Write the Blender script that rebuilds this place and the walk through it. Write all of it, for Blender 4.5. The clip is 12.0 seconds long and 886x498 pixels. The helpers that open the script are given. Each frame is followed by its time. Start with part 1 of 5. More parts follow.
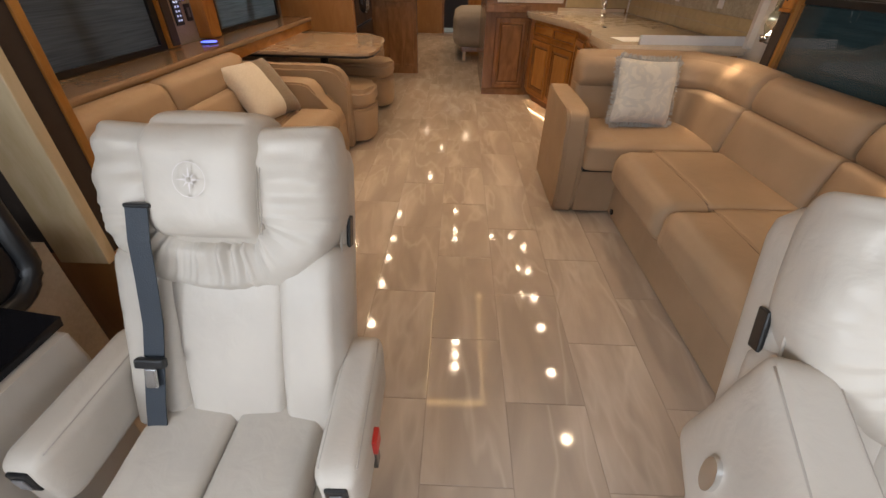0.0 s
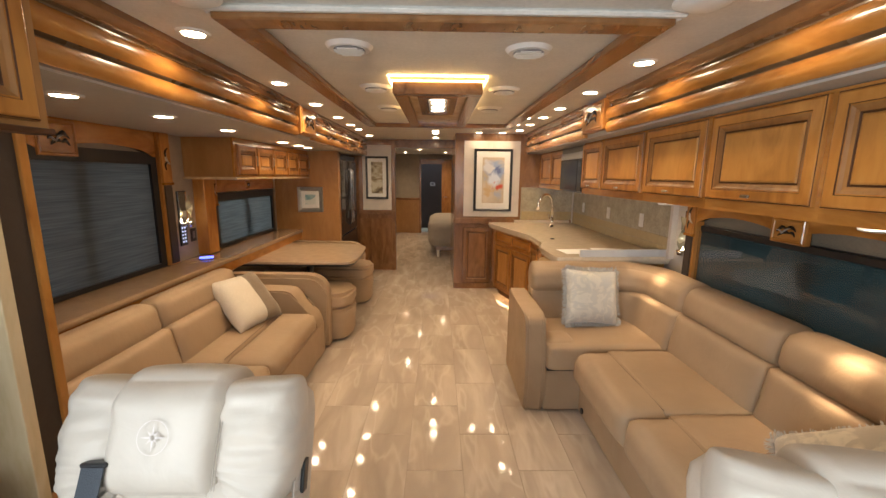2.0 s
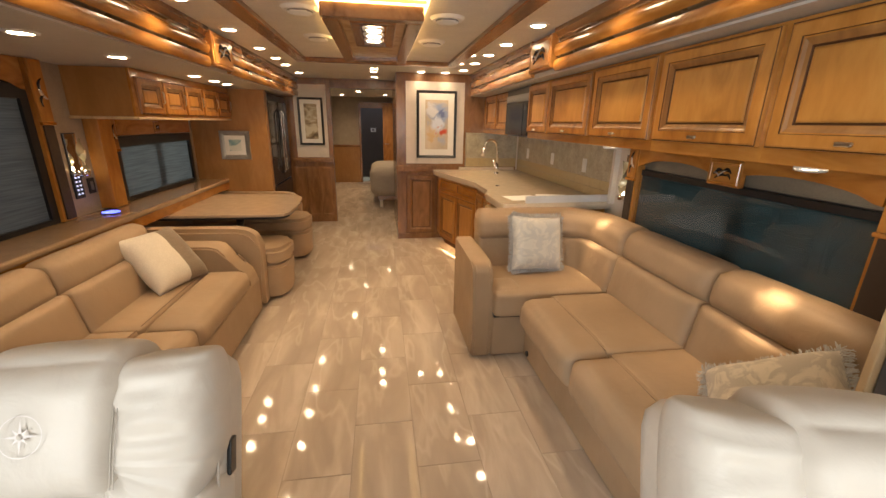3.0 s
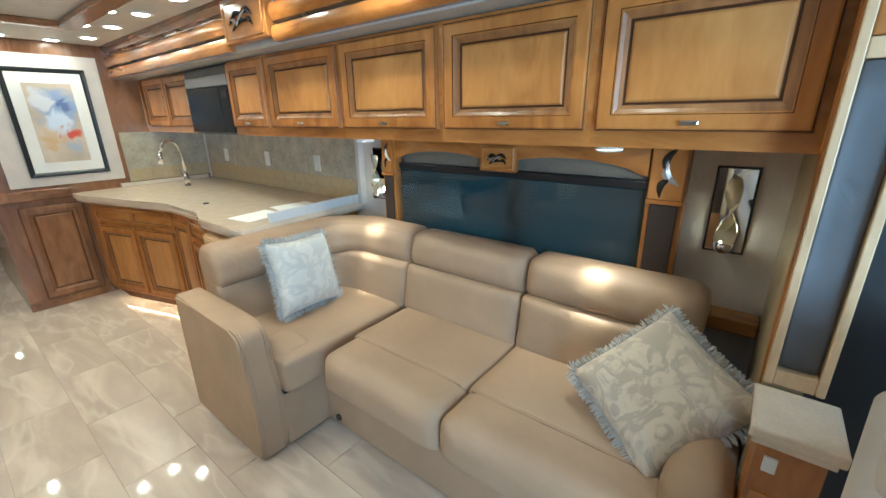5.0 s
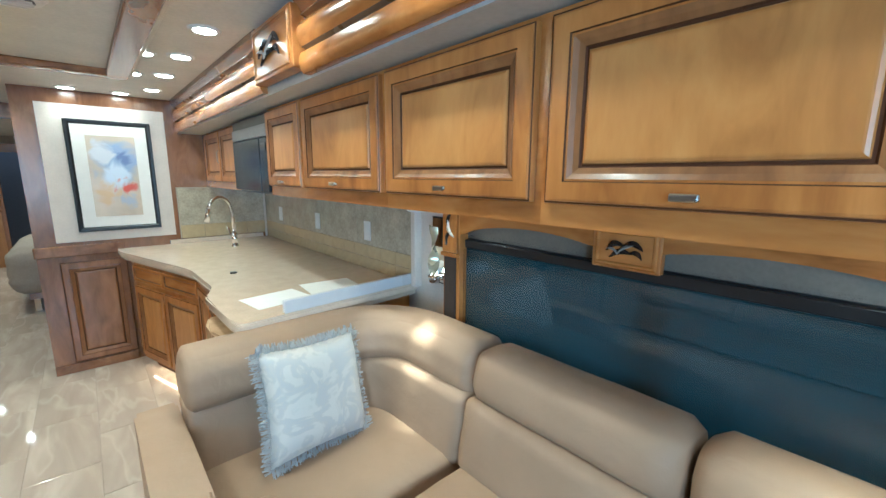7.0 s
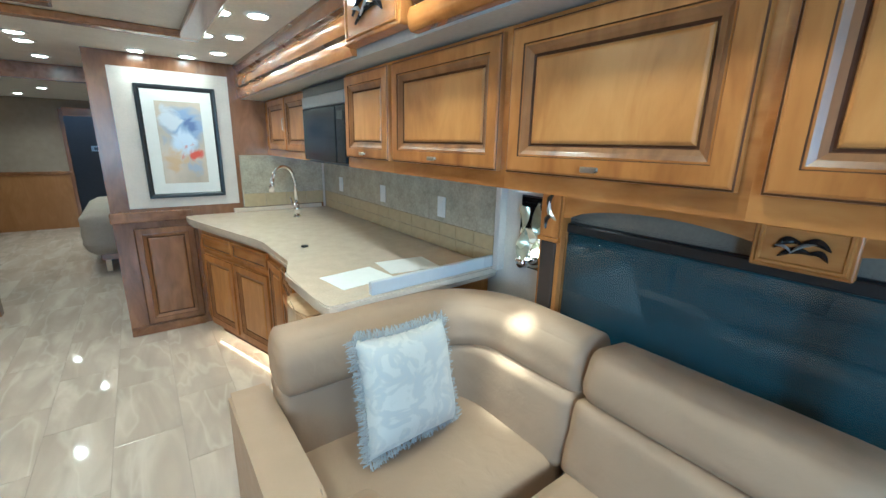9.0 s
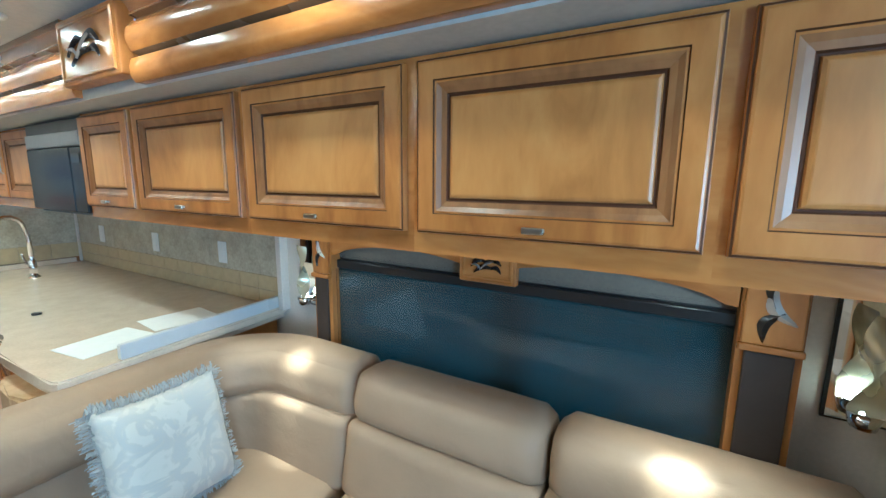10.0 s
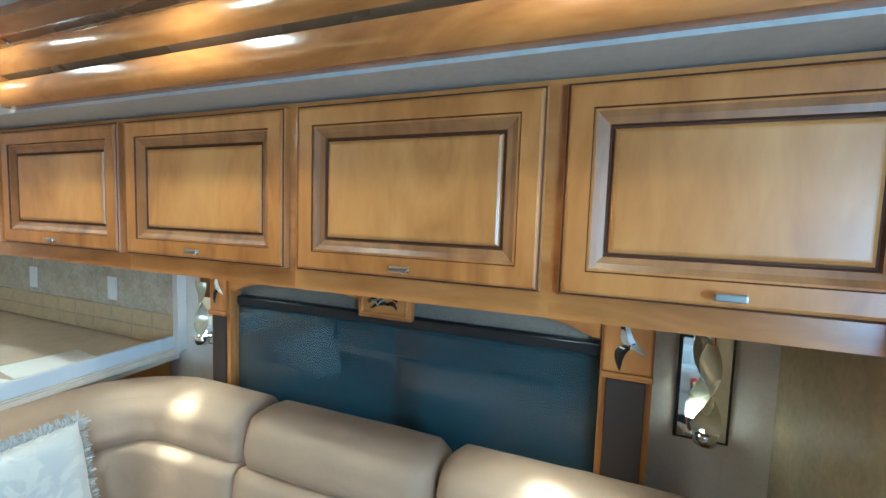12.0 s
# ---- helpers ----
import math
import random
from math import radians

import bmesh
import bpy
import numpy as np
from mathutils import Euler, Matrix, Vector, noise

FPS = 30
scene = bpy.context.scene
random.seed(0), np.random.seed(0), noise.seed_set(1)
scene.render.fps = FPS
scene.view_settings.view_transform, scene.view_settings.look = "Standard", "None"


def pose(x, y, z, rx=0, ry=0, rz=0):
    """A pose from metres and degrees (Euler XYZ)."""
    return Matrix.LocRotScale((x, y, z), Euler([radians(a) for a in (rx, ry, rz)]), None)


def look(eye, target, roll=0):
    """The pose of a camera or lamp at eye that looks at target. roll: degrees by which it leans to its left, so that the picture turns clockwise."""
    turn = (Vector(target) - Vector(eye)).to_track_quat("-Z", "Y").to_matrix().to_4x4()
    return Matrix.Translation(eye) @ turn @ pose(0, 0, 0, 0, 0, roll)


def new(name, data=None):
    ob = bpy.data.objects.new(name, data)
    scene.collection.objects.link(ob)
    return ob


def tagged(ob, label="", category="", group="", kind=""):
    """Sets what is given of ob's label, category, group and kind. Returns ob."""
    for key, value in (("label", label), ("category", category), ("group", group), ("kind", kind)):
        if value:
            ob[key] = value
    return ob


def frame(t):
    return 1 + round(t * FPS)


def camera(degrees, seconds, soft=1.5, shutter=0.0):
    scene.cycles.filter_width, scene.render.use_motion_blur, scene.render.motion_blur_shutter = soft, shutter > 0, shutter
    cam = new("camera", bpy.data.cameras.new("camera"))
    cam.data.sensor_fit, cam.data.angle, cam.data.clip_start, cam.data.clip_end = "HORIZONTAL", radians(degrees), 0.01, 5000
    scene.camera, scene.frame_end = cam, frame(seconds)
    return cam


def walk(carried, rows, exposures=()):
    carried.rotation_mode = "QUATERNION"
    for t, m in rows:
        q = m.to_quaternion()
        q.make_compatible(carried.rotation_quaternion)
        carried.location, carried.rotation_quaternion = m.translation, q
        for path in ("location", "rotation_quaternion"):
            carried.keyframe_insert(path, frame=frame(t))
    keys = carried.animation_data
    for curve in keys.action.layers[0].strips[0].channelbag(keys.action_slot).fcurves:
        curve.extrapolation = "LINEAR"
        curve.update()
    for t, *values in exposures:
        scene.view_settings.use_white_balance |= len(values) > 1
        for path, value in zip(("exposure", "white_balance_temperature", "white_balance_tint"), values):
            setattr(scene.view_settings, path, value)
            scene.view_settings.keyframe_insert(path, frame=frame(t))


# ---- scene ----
cam = camera(95.3, 12.0)
PATH = [
    (0, (0.116, 0.72, 1.314), (0.071, 2.355, 0.163), 1.1),
    (0.5, (0.178, 0.719, 1.413), (0.128, 2.549, 0.609), 0.5),
    (1, (0.174, 0.685, 1.483), (0.134, 2.615, 0.961), 0.5),
    (1.5, (0.176, 0.655, 1.504), (0.173, 2.62, 1.13), 0.4),
    (2, (0.192, 0.655, 1.513), (0.218, 2.622, 1.155), 0.6),
    (2.5, (0.211, 0.684, 1.496), (0.305, 2.624, 1.02), 0.5),
    (3, (0.204, 0.78, 1.477), (0.498, 2.667, 0.883), 1.1),
    (3.5, (0.131, 0.962, 1.467), (0.819, 2.736, 0.849), 1.5),
    (3.7, (0.104, 1.023, 1.474), (0.977, 2.705, 0.833), 1.4),
    (5.3, (0.155, 1.642, 1.472), (1.754, 2.692, 0.888), -1.1),
    (5.5, (0.132, 1.697, 1.474), (1.805, 2.644, 0.923), -0.9),
    (6, (0.16, 1.802, 1.471), (1.916, 2.59, 0.929), 0.8),
    (6.5, (0.389, 1.906, 1.439), (2.061, 2.883, 0.938), -0.8),
    (7, (0.717, 2.042, 1.475), (2.018, 3.518, 1.118), 0.3),
    (7.5, (0.744, 2.141, 1.47), (2.022, 3.631, 1.086), -1.3),
    (7.7, (0.725, 2.18, 1.481), (1.973, 3.706, 1.142), -0.7),
    (9.3, (0.61, 2.319, 1.497), (1.766, 3.863, 0.967), 1.5),
    (9.5, (0.626, 2.269, 1.511), (2.023, 3.623, 1.046), 0.6),
    (10, (0.683, 2.045, 1.532), (2.399, 3.019, 1.205), 0.5),
    (10.5, (0.703, 1.848, 1.552), (2.509, 2.683, 1.351), -0.3),
    (11, (0.694, 1.742, 1.564), (2.571, 2.427, 1.457), -1.2),
    (11.5, (0.682, 1.739, 1.555), (2.596, 2.303, 1.427), -0.6),
    (12, (0.705, 1.901, 1.547), (2.564, 2.621, 1.397), 1.9),
]
walk(cam, [(t, look(eye, target, roll)) for t, eye, target, roll in PATH],
     [(0, -0.34, 6680, 15), (0.5, -0.26, 7350, 18), (1, -0.22, 7500, 15), (1.5, -0.03, 7150, 12), (2, 0.15, 6800, 11), (2.5, 0.13, 6800, 11), (3, 0.10, 7350, 13), (3.7, 0.12, 7900, 13),
      (5.3, 0.58, 4230, -10), (7.7, 0.58, 4230, -9), (9.3, 0.50, 4080, -12), (10, 0.54, 4080, -12), (10.5, 0.60, 4080, -12), (12, 0.60, 4080, -12)])
WARM = (1.0, 0.78, 0.52)

# ---- world and large lights ----
world = bpy.data.worlds.new("sky")
scene.world = world
world.use_nodes = True
_nt = world.node_tree
_sky = _nt.nodes.new("ShaderNodeTexSky")
_sky.sky_type, _sky.sun_disc = "NISHITA", False
_sky.sun_elevation, _sky.sun_rotation = radians(50), radians(200)
_nt.links.new(_sky.outputs[0], _nt.nodes["Background"].inputs[0])
_nt.nodes["Background"].inputs[1].default_value = 0.15


def lamp(kind, name, m, energy, color, **kw):
    d = bpy.data.lights.new(name, kind)
    d.energy, d.color = energy, color
    for k, v in kw.items():
        if k == "size":
            d.size = v
        elif k == "size_y":
            d.shape, d.size_y = "RECTANGLE", v
        elif k == "soft":
            d.shadow_soft_size = v
        elif k == "cone":
            d.spot_size, d.spot_blend = radians(v), 1.0
    ob = new(name, d)
    ob.matrix_world = m
    return ob


lamp("AREA", "windshield_daylight", pose(0.2, -1.22, 1.35, 90, 0, 0), 25, (0.77, 0.89, 1.0), size=2.1, size_y=0.9)
lamp("AREA", "entry_daylight", pose(-1.25, -0.35, 1.30, 90, 0, -90), 70, (0.78, 0.90, 1.0), size=1.05, size_y=0.85)
lamp("AREA", "side_window_daylight", pose(1.58, 0.25, 1.3, 90, 0, 90), 10, (0.86, 0.94, 1.0), size=1.0, size_y=0.75)
lamp("AREA", "sofa_window_daylight", pose(2.45, 2.55, 1.25, 80, 0, 90), 5.5, (0.66, 0.95, 1.0), size=1.8, size_y=1.2)
lamp("AREA", "left_window_daylight", pose(-2.45, 3.0, 1.40, 80, 0, -90), 3.5, (0.84, 0.93, 1.0), size=1.8, size_y=1.3)
lamp("AREA", "dinette_window_daylight", pose(-2.45, 5.05, 1.25, 80, 0, -90), 15, (0.78, 0.96, 1.0), size=1.8, size_y=1.2)


# ---- materials ----
def nodes(name):
    m = bpy.data.materials.new(name)
    m.use_nodes = True
    nt = m.node_tree
    return m, nt, nt.nodes["Principled BSDF"]


def link(nt, a, ao, b, bi):
    nt.links.new(a.outputs[ao], b.inputs[bi])


def add(nt, kind, **kw):
    n = nt.nodes.new(kind)
    for k, v in kw.items():
        n.inputs[k].default_value = v
    return n


def coords(nt, scale=(1, 1, 1)):
    tc = nt.nodes.new("ShaderNodeTexCoord")
    mp = nt.nodes.new("ShaderNodeMapping")
    mp.inputs["Scale"].default_value = scale
    link(nt, tc, "Object", mp, "Vector")
    return mp


def ramp(nt, stops):
    r = nt.nodes.new("ShaderNodeValToRGB")
    e = r.color_ramp.elements
    e[0].position, e[0].color = stops[0][0], (*stops[0][1], 1)
    e[1].position, e[1].color = stops[-1][0], (*stops[-1][1], 1)
    for p, c in stops[1:-1]:
        k = e.new(p)
        k.color = (*c, 1)
    return r


def dim(c, k):
    return tuple(min(1, v * k) for v in c)


def plain(name, col, rough=0.5, metal=0.0, var=0.12, scale=30, bump=0.02, coat=0.0, spec=0.5, rvar=0.1):
    """A surface with broad and fine variation and a light relief."""
    m, nt, b = nodes(name)
    mp = coords(nt)
    n1 = add(nt, "ShaderNodeTexNoise", Scale=scale * 0.12, Detail=4)
    n2 = add(nt, "ShaderNodeTexNoise", Scale=scale, Detail=6)
    link(nt, mp, 0, n1, "Vector"), link(nt, mp, 0, n2, "Vector")
    mix = nt.nodes.new("ShaderNodeMath")
    mix.operation = "ADD"
    link(nt, n1, "Fac", mix, 0), link(nt, n2, "Fac", mix, 1)
    half = nt.nodes.new("ShaderNodeMath")
    half.operation = "MULTIPLY"
    half.inputs[1].default_value = 0.5
    link(nt, mix, 0, half, 0)
    r = ramp(nt, [(0.3, dim(col, 1 - var)), (0.7, dim(col, 1 + var))])
    link(nt, half, 0, r, "Fac")
    link(nt, r, "Color", b, "Base Color")
    rr = nt.nodes.new("ShaderNodeMapRange")
    rr.inputs["To Min"].default_value, rr.inputs["To Max"].default_value = max(0.02, rough - rvar), rough + rvar
    link(nt, n1, "Fac", rr, "Value")
    link(nt, rr, 0, b, "Roughness")
    b.inputs["Metallic"].default_value = metal
    b.inputs["Coat Weight"].default_value = coat
    b.inputs["Specular IOR Level"].default_value = spec
    if bump:
        bp = add(nt, "ShaderNodeBump", Strength=bump * 10, Distance=0.002)
        link(nt, n2, "Fac", bp, "Height")
        link(nt, bp, 0, b, "Normal")
    return m


def wood(name, dark, mid, light, axis, rough=0.26, coat=0.5):
    m, nt, b = nodes(name)
    s = [6.0, 6.0, 6.0]
    s[axis] = 1.7
    mp = coords(nt, s)
    info = nt.nodes.new("ShaderNodeObjectInfo")
    shift = nt.nodes.new("ShaderNodeVectorMath")
    shift.operation = "MULTIPLY_ADD"
    comb = nt.nodes.new("ShaderNodeCombineXYZ")
    for i in range(3):
        link(nt, info, "Random", comb, i)
    shift.inputs[1].default_value = (17, 23, 31)
    link(nt, comb, 0, shift, 0), link(nt, mp, 0, shift, 2)
    n1 = add(nt, "ShaderNodeTexNoise", Scale=1.6, Detail=8, Distortion=1.6)
    n2 = add(nt, "ShaderNodeTexNoise", Scale=14, Detail=5, Distortion=0.2)
    n3 = add(nt, "ShaderNodeTexNoise", Scale=0.5, Detail=2)
    for n in (n1, n2, n3):
        link(nt, shift, 0, n, "Vector")
    a = nt.nodes.new("ShaderNodeMath")
    a.operation = "MULTIPLY_ADD"
    a.inputs[1].default_value = 0.10
    link(nt, n2, "Fac", a, 0)
    c = nt.nodes.new("ShaderNodeMath")
    c.operation = "MULTIPLY_ADD"
    c.inputs[1].default_value = 0.46
    link(nt, n1, "Fac", c, 0)
    d = nt.nodes.new("ShaderNodeMath")
    d.operation = "MULTIPLY"
    d.inputs[1].default_value = 0.44
    link(nt, n3, "Fac", d, 0), link(nt, d, 0, c, 2), link(nt, c, 0, a, 2)
    r = ramp(nt, [(0.34, dark), (0.5, mid), (0.66, light)])
    link(nt, a, 0, r, "Fac")
    link(nt, r, "Color", b, "Base Color")
    b.inputs["Roughness"].default_value = rough
    b.inputs["Coat Weight"].default_value = coat
    b.inputs["Coat Roughness"].default_value = 0.18
    bp = add(nt, "ShaderNodeBump", Strength=0.05, Distance=0.001)
    link(nt, n2, "Fac", bp, "Height")
    link(nt, bp, 0, b, "Normal")
    return m


def leather(name, col, rough=0.52):
    m, nt, b = nodes(name)
    mp = coords(nt)
    v = add(nt, "ShaderNodeTexVoronoi", Scale=420)
    n1 = add(nt, "ShaderNodeTexNoise", Scale=3.5, Detail=4)
    n2 = add(nt, "ShaderNodeTexNoise", Scale=16, Detail=3, Distortion=0.6)
    for n in (v, n1, n2):
        link(nt, mp, 0, n, "Vector")
    r = ramp(nt, [(0.3, dim(col, 0.9)), (0.7, dim(col, 1.08))])
    link(nt, n1, "Fac", r, "Fac")
    link(nt, r, "Color", b, "Base Color")
    rr = nt.nodes.new("ShaderNodeMapRange")
    rr.inputs["To Min"].default_value, rr.inputs["To Max"].default_value = rough - 0.08, rough + 0.1
    link(nt, n2, "Fac", rr, "Value"), link(nt, rr, 0, b, "Roughness")
    b.inputs["Specular IOR Level"].default_value = 0.35
    b1 = add(nt, "ShaderNodeBump", Strength=0.10, Distance=0.0006)
    b2 = add(nt, "ShaderNodeBump", Strength=0.22, Distance=0.012)
    link(nt, v, "Distance", b1, "Height"), link(nt, n2, "Fac", b2, "Height")
    link(nt, b2, 0, b1, "Normal"), link(nt, b1, 0, b, "Normal")
    return m


def marble(name, base, pale, vein, rough):
    """Polished stone-look tile, streaked along y."""
    m, nt, b = nodes(name)
    mp = coords(nt, (5.0, 1.2, 5.0))
    mp.inputs["Rotation"].default_value = (0, 0, 0.3)
    info = nt.nodes.new("ShaderNodeObjectInfo")
    comb = nt.nodes.new("ShaderNodeCombineXYZ")
    for i in range(3):
        link(nt, info, "Random", comb, i)
    shift = nt.nodes.new("ShaderNodeVectorMath")
    shift.operation = "MULTIPLY_ADD"
    shift.inputs[1].default_value = (37, 53, 11)
    link(nt, comb, 0, shift, 0), link(nt, mp, 0, shift, 2)
    n1 = add(nt, "ShaderNodeTexNoise", Scale=1.1, Detail=7, Distortion=0.7)
    n2 = add(nt, "ShaderNodeTexNoise", Scale=0.8, Detail=3, Distortion=0.35)
    link(nt, shift, 0, n1, "Vector"), link(nt, shift, 0, n2, "Vector")
    r = ramp(nt, [(0.32, dim(base, 0.86)), (0.5, base), (0.68, pale)])
    link(nt, n1, "Fac", r, "Fac")
    v = ramp(nt, [(0.47, (0, 0, 0)), (0.5, (0.30, 0.30, 0.30)), (0.53, (0, 0, 0))])
    link(nt, n2, "Fac", v, "Fac")
    mix = nt.nodes.new("ShaderNodeMix")
    mix.data_type = "RGBA"
    link(nt, v, "Color", mix, 0), link(nt, r, "Color", mix, 6)
    mix.inputs[7].default_value = (*vein, 1)
    link(nt, mix, 2, b, "Base Color")
    rr = nt.nodes.new("ShaderNodeMapRange")
    rr.inputs["To Min"].default_value, rr.inputs["To Max"].default_value = rough * 0.7, rough * 1.4
    link(nt, n1, "Fac", rr, "Value"), link(nt, rr, 0, b, "Roughness")
    return m


def damask(name, ground, figure, scale=22):
    m, nt, b = nodes(name)
    mp = coords(nt)
    n0 = add(nt, "ShaderNodeTexNoise", Scale=scale, Detail=3.5, Distortion=2.6)
    n1 = add(nt, "ShaderNodeTexNoise", Scale=900, Detail=2)
    link(nt, mp, 0, n0, "Vector"), link(nt, mp, 0, n1, "Vector")
    r = ramp(nt, [(0.45, ground), (0.5, dim(figure, 0.88)), (0.56, figure)])
    link(nt, n0, "Fac", r, "Fac"), link(nt, r, "Color", b, "Base Color")
    b.inputs["Roughness"].default_value = 0.75
    b.inputs["Sheen Weight"].default_value = 0.3
    bp = add(nt, "ShaderNodeBump", Strength=0.4, Distance=0.001)
    link(nt, n1, "Fac", bp, "Height"), link(nt, bp, 0, b, "Normal")
    return m


def glow(name, col, strength):
    m, nt, b = nodes(name)
    b.inputs["Base Color"].default_value = (0.8, 0.8, 0.8, 1)
    b.inputs["Emission Color"].default_value = (*col, 1)
    b.inputs["Emission Strength"].default_value = strength
    return m


def shade_cloth(name, col, through_):
    """Woven shade that lets a little daylight pass."""
    m, nt, b = nodes(name)
    mp = coords(nt, (1, 0.7, 26))
    n = add(nt, "ShaderNodeTexNoise", Scale=5, Detail=3)
    link(nt, mp, 0, n, "Vector")
    r = ramp(nt, [(0.3, dim(col, 0.72)), (0.7, dim(col, 1.22))])
    link(nt, n, "Fac", r, "Fac"), link(nt, r, "Color", b, "Base Color")
    b.inputs["Roughness"].default_value = 0.75
    t = nt.nodes.new("ShaderNodeBsdfTranslucent")
    link(nt, r, "Color", t, "Color")
    mix = add(nt, "ShaderNodeMixShader", Fac=through_)
    link(nt, b, 0, mix, 1), link(nt, t, 0, mix, 2)
    link(nt, mix, 0, nt.nodes["Material Output"], "Surface")
    return m


def glass(name):
    m, nt, b = nodes(name)
    b.inputs["Transmission Weight"].default_value = 1.0
    b.inputs["Roughness"].default_value = 0.0
    b.inputs["IOR"].default_value = 1.45
    return m


D, Mi, L = (0.235, 0.084, 0.015), (0.39, 0.158, 0.032), (0.50, 0.228, 0.055)
WOOD_X, WOOD_Y = wood("maple_x", D, Mi, L, 0), wood("maple_y", D, Mi, L, 1)
WOOD_Z = wood("maple_z", D, Mi, L, 2, 0.36, 0.22)
FIELD_Z = wood("maple_field", (0.315, 0.126, 0.024), (0.455, 0.203, 0.045), (0.56, 0.275, 0.073), 2, 0.36, 0.22)
WOOD_Z.node_tree.nodes["Principled BSDF"].inputs["Specular IOR Level"].default_value = 0.3
DW = ((0.13, 0.052, 0.017), (0.235, 0.105, 0.038), (0.32, 0.155, 0.06))
DWOOD_Y, DWOOD_Z = wood("dark_maple_y", *DW, 1), wood("dark_maple_z", *DW, 2)
IVORY_Z = wood("ivory_maple", (0.52, 0.38, 0.20), (0.64, 0.50, 0.31), (0.72, 0.58, 0.38), 2)
GOLDP = plain("gold_wallcovering", (0.40, 0.325, 0.18), 0.5, var=0.2, scale=60, bump=0.04)
PALE_Z = wood("pale_maple", (0.42, 0.27, 0.13), (0.58, 0.40, 0.22), (0.68, 0.50, 0.30), 2)
PLY = wood("plain_panel", (0.30, 0.135, 0.038), (0.35, 0.165, 0.05), (0.41, 0.205, 0.068), 2, 0.4, 0.2)
STAIN_Z = wood("stained_maple", (0.12, 0.046, 0.012), (0.25, 0.108, 0.03), (0.36, 0.17, 0.052), 2, 0.4, 0.1)
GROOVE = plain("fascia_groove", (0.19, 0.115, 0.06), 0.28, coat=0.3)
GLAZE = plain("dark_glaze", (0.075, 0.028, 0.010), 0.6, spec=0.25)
TAN = leather("tan_leather", (0.378, 0.261, 0.165))
TAN_DK = leather("tan_leather_seam", (0.20, 0.13, 0.08))
CREAM = leather("cream_leather", (0.53, 0.475, 0.412), 0.42)
CREAM_DK = leather("cream_leather_piping", (0.42, 0.37, 0.32))
BROWN = leather("brown_leather_panel", (0.052, 0.036, 0.027), 0.6)
GREYD = leather("dark_grey_leather_panel", (0.115, 0.112, 0.118), 0.42)
GREYP = leather("grey_leather_panel", (0.20, 0.19, 0.19), 0.5)
TILE = marble("polished_tile", (0.485, 0.395, 0.318), (0.60, 0.505, 0.415), (0.72, 0.63, 0.53), 0.06)
GROUT = plain("grout", (0.36, 0.29, 0.23), 0.6)
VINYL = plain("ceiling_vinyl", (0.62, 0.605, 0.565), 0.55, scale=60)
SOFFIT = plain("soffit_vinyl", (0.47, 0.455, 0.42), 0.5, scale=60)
PAPER = plain("textured_wallcovering", (0.33, 0.265, 0.20), 0.6, var=0.16, scale=90, bump=0.05)
PAPER_W = plain("pale_wallcovering", (0.64, 0.575, 0.51), 0.6, var=0.08, scale=90)
LEDGE = plain("ledge_surface", (0.36, 0.235, 0.14), 0.18, var=0.12, scale=90, bump=0, coat=0.3, rvar=0.05)
TABLE = plain("table_surface", (0.46, 0.335, 0.23), 0.14, var=0.12, scale=110, bump=0, coat=0.3, rvar=0.05)
STONE = plain("solid_surface", (0.66, 0.545, 0.415), 0.16, var=0.10, scale=120, bump=0, coat=0.3, rvar=0.05)
STRIP = plain("counter_edge_strip", (0.62, 0.62, 0.63), 0.3, var=0.04)
CHROME = plain("chrome", (0.8, 0.8, 0.8), 0.08, 1.0, var=0.03, bump=0, rvar=0.04)
STEEL = plain("stainless", (0.55, 0.55, 0.56), 0.25, 1.0, var=0.05, bump=0)
NICKEL = plain("nickel", (0.45, 0.42, 0.38), 0.28, 1.0, var=0.05, bump=0)
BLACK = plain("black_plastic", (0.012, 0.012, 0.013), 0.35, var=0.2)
BLACKG = plain("black_glass", (0.008, 0.008, 0.01), 0.12, var=0.1, bump=0, rvar=0.03, spec=0.3)
WEB = plain("seatbelt_webbing", (0.03, 0.038, 0.05), 0.6, scale=300, bump=0.06)
WHITE = plain("white_plastic", (0.72, 0.71, 0.68), 0.4, var=0.04)
PAPERS = plain("paper", (0.82, 0.81, 0.78), 0.7, var=0.04)
SHADE_R = shade_cloth("blind_blue_grey", (0.030, 0.056, 0.062), 0.62)
SHADE_L = shade_cloth("blind_grey", (0.10, 0.107, 0.11), 0.6)
GLASS = glass("clear_glass")
BULB = glow("lamp_lens", (1.0, 0.80, 0.55), 45)
TOEL = glow("toe_strip", (1.0, 0.74, 0.40), 24)
COVE = glow("cove_strip", (1.0, 0.66, 0.25), 9)
MIRROR = plain("mirror", (0.85, 0.85, 0.85), 0.03, 1.0, var=0.02, bump=0, rvar=0.01)


# ---- mesh tools ----
def part(name, bm, material, parent=None, label="", smooth=False, m=None):
    """Links a bmesh as one mesh object."""
    bmesh.ops.recalc_face_normals(bm, faces=bm.faces)
    me = bpy.data.meshes.new(name)
    bm.to_mesh(me)
    bm.free()
    for mt in material if isinstance(material, (list, tuple)) else [material]:
        me.materials.append(mt)
    if smooth:
        me.shade_smooth()
    if smooth == "edges":
        me.set_sharp_from_angle(angle=radians(38))
    ob = new(name, me)
    if m is not None:
        ob.matrix_basis = m
    if parent:
        ob.parent = parent
    if label:
        tagged(ob, label)
    return ob


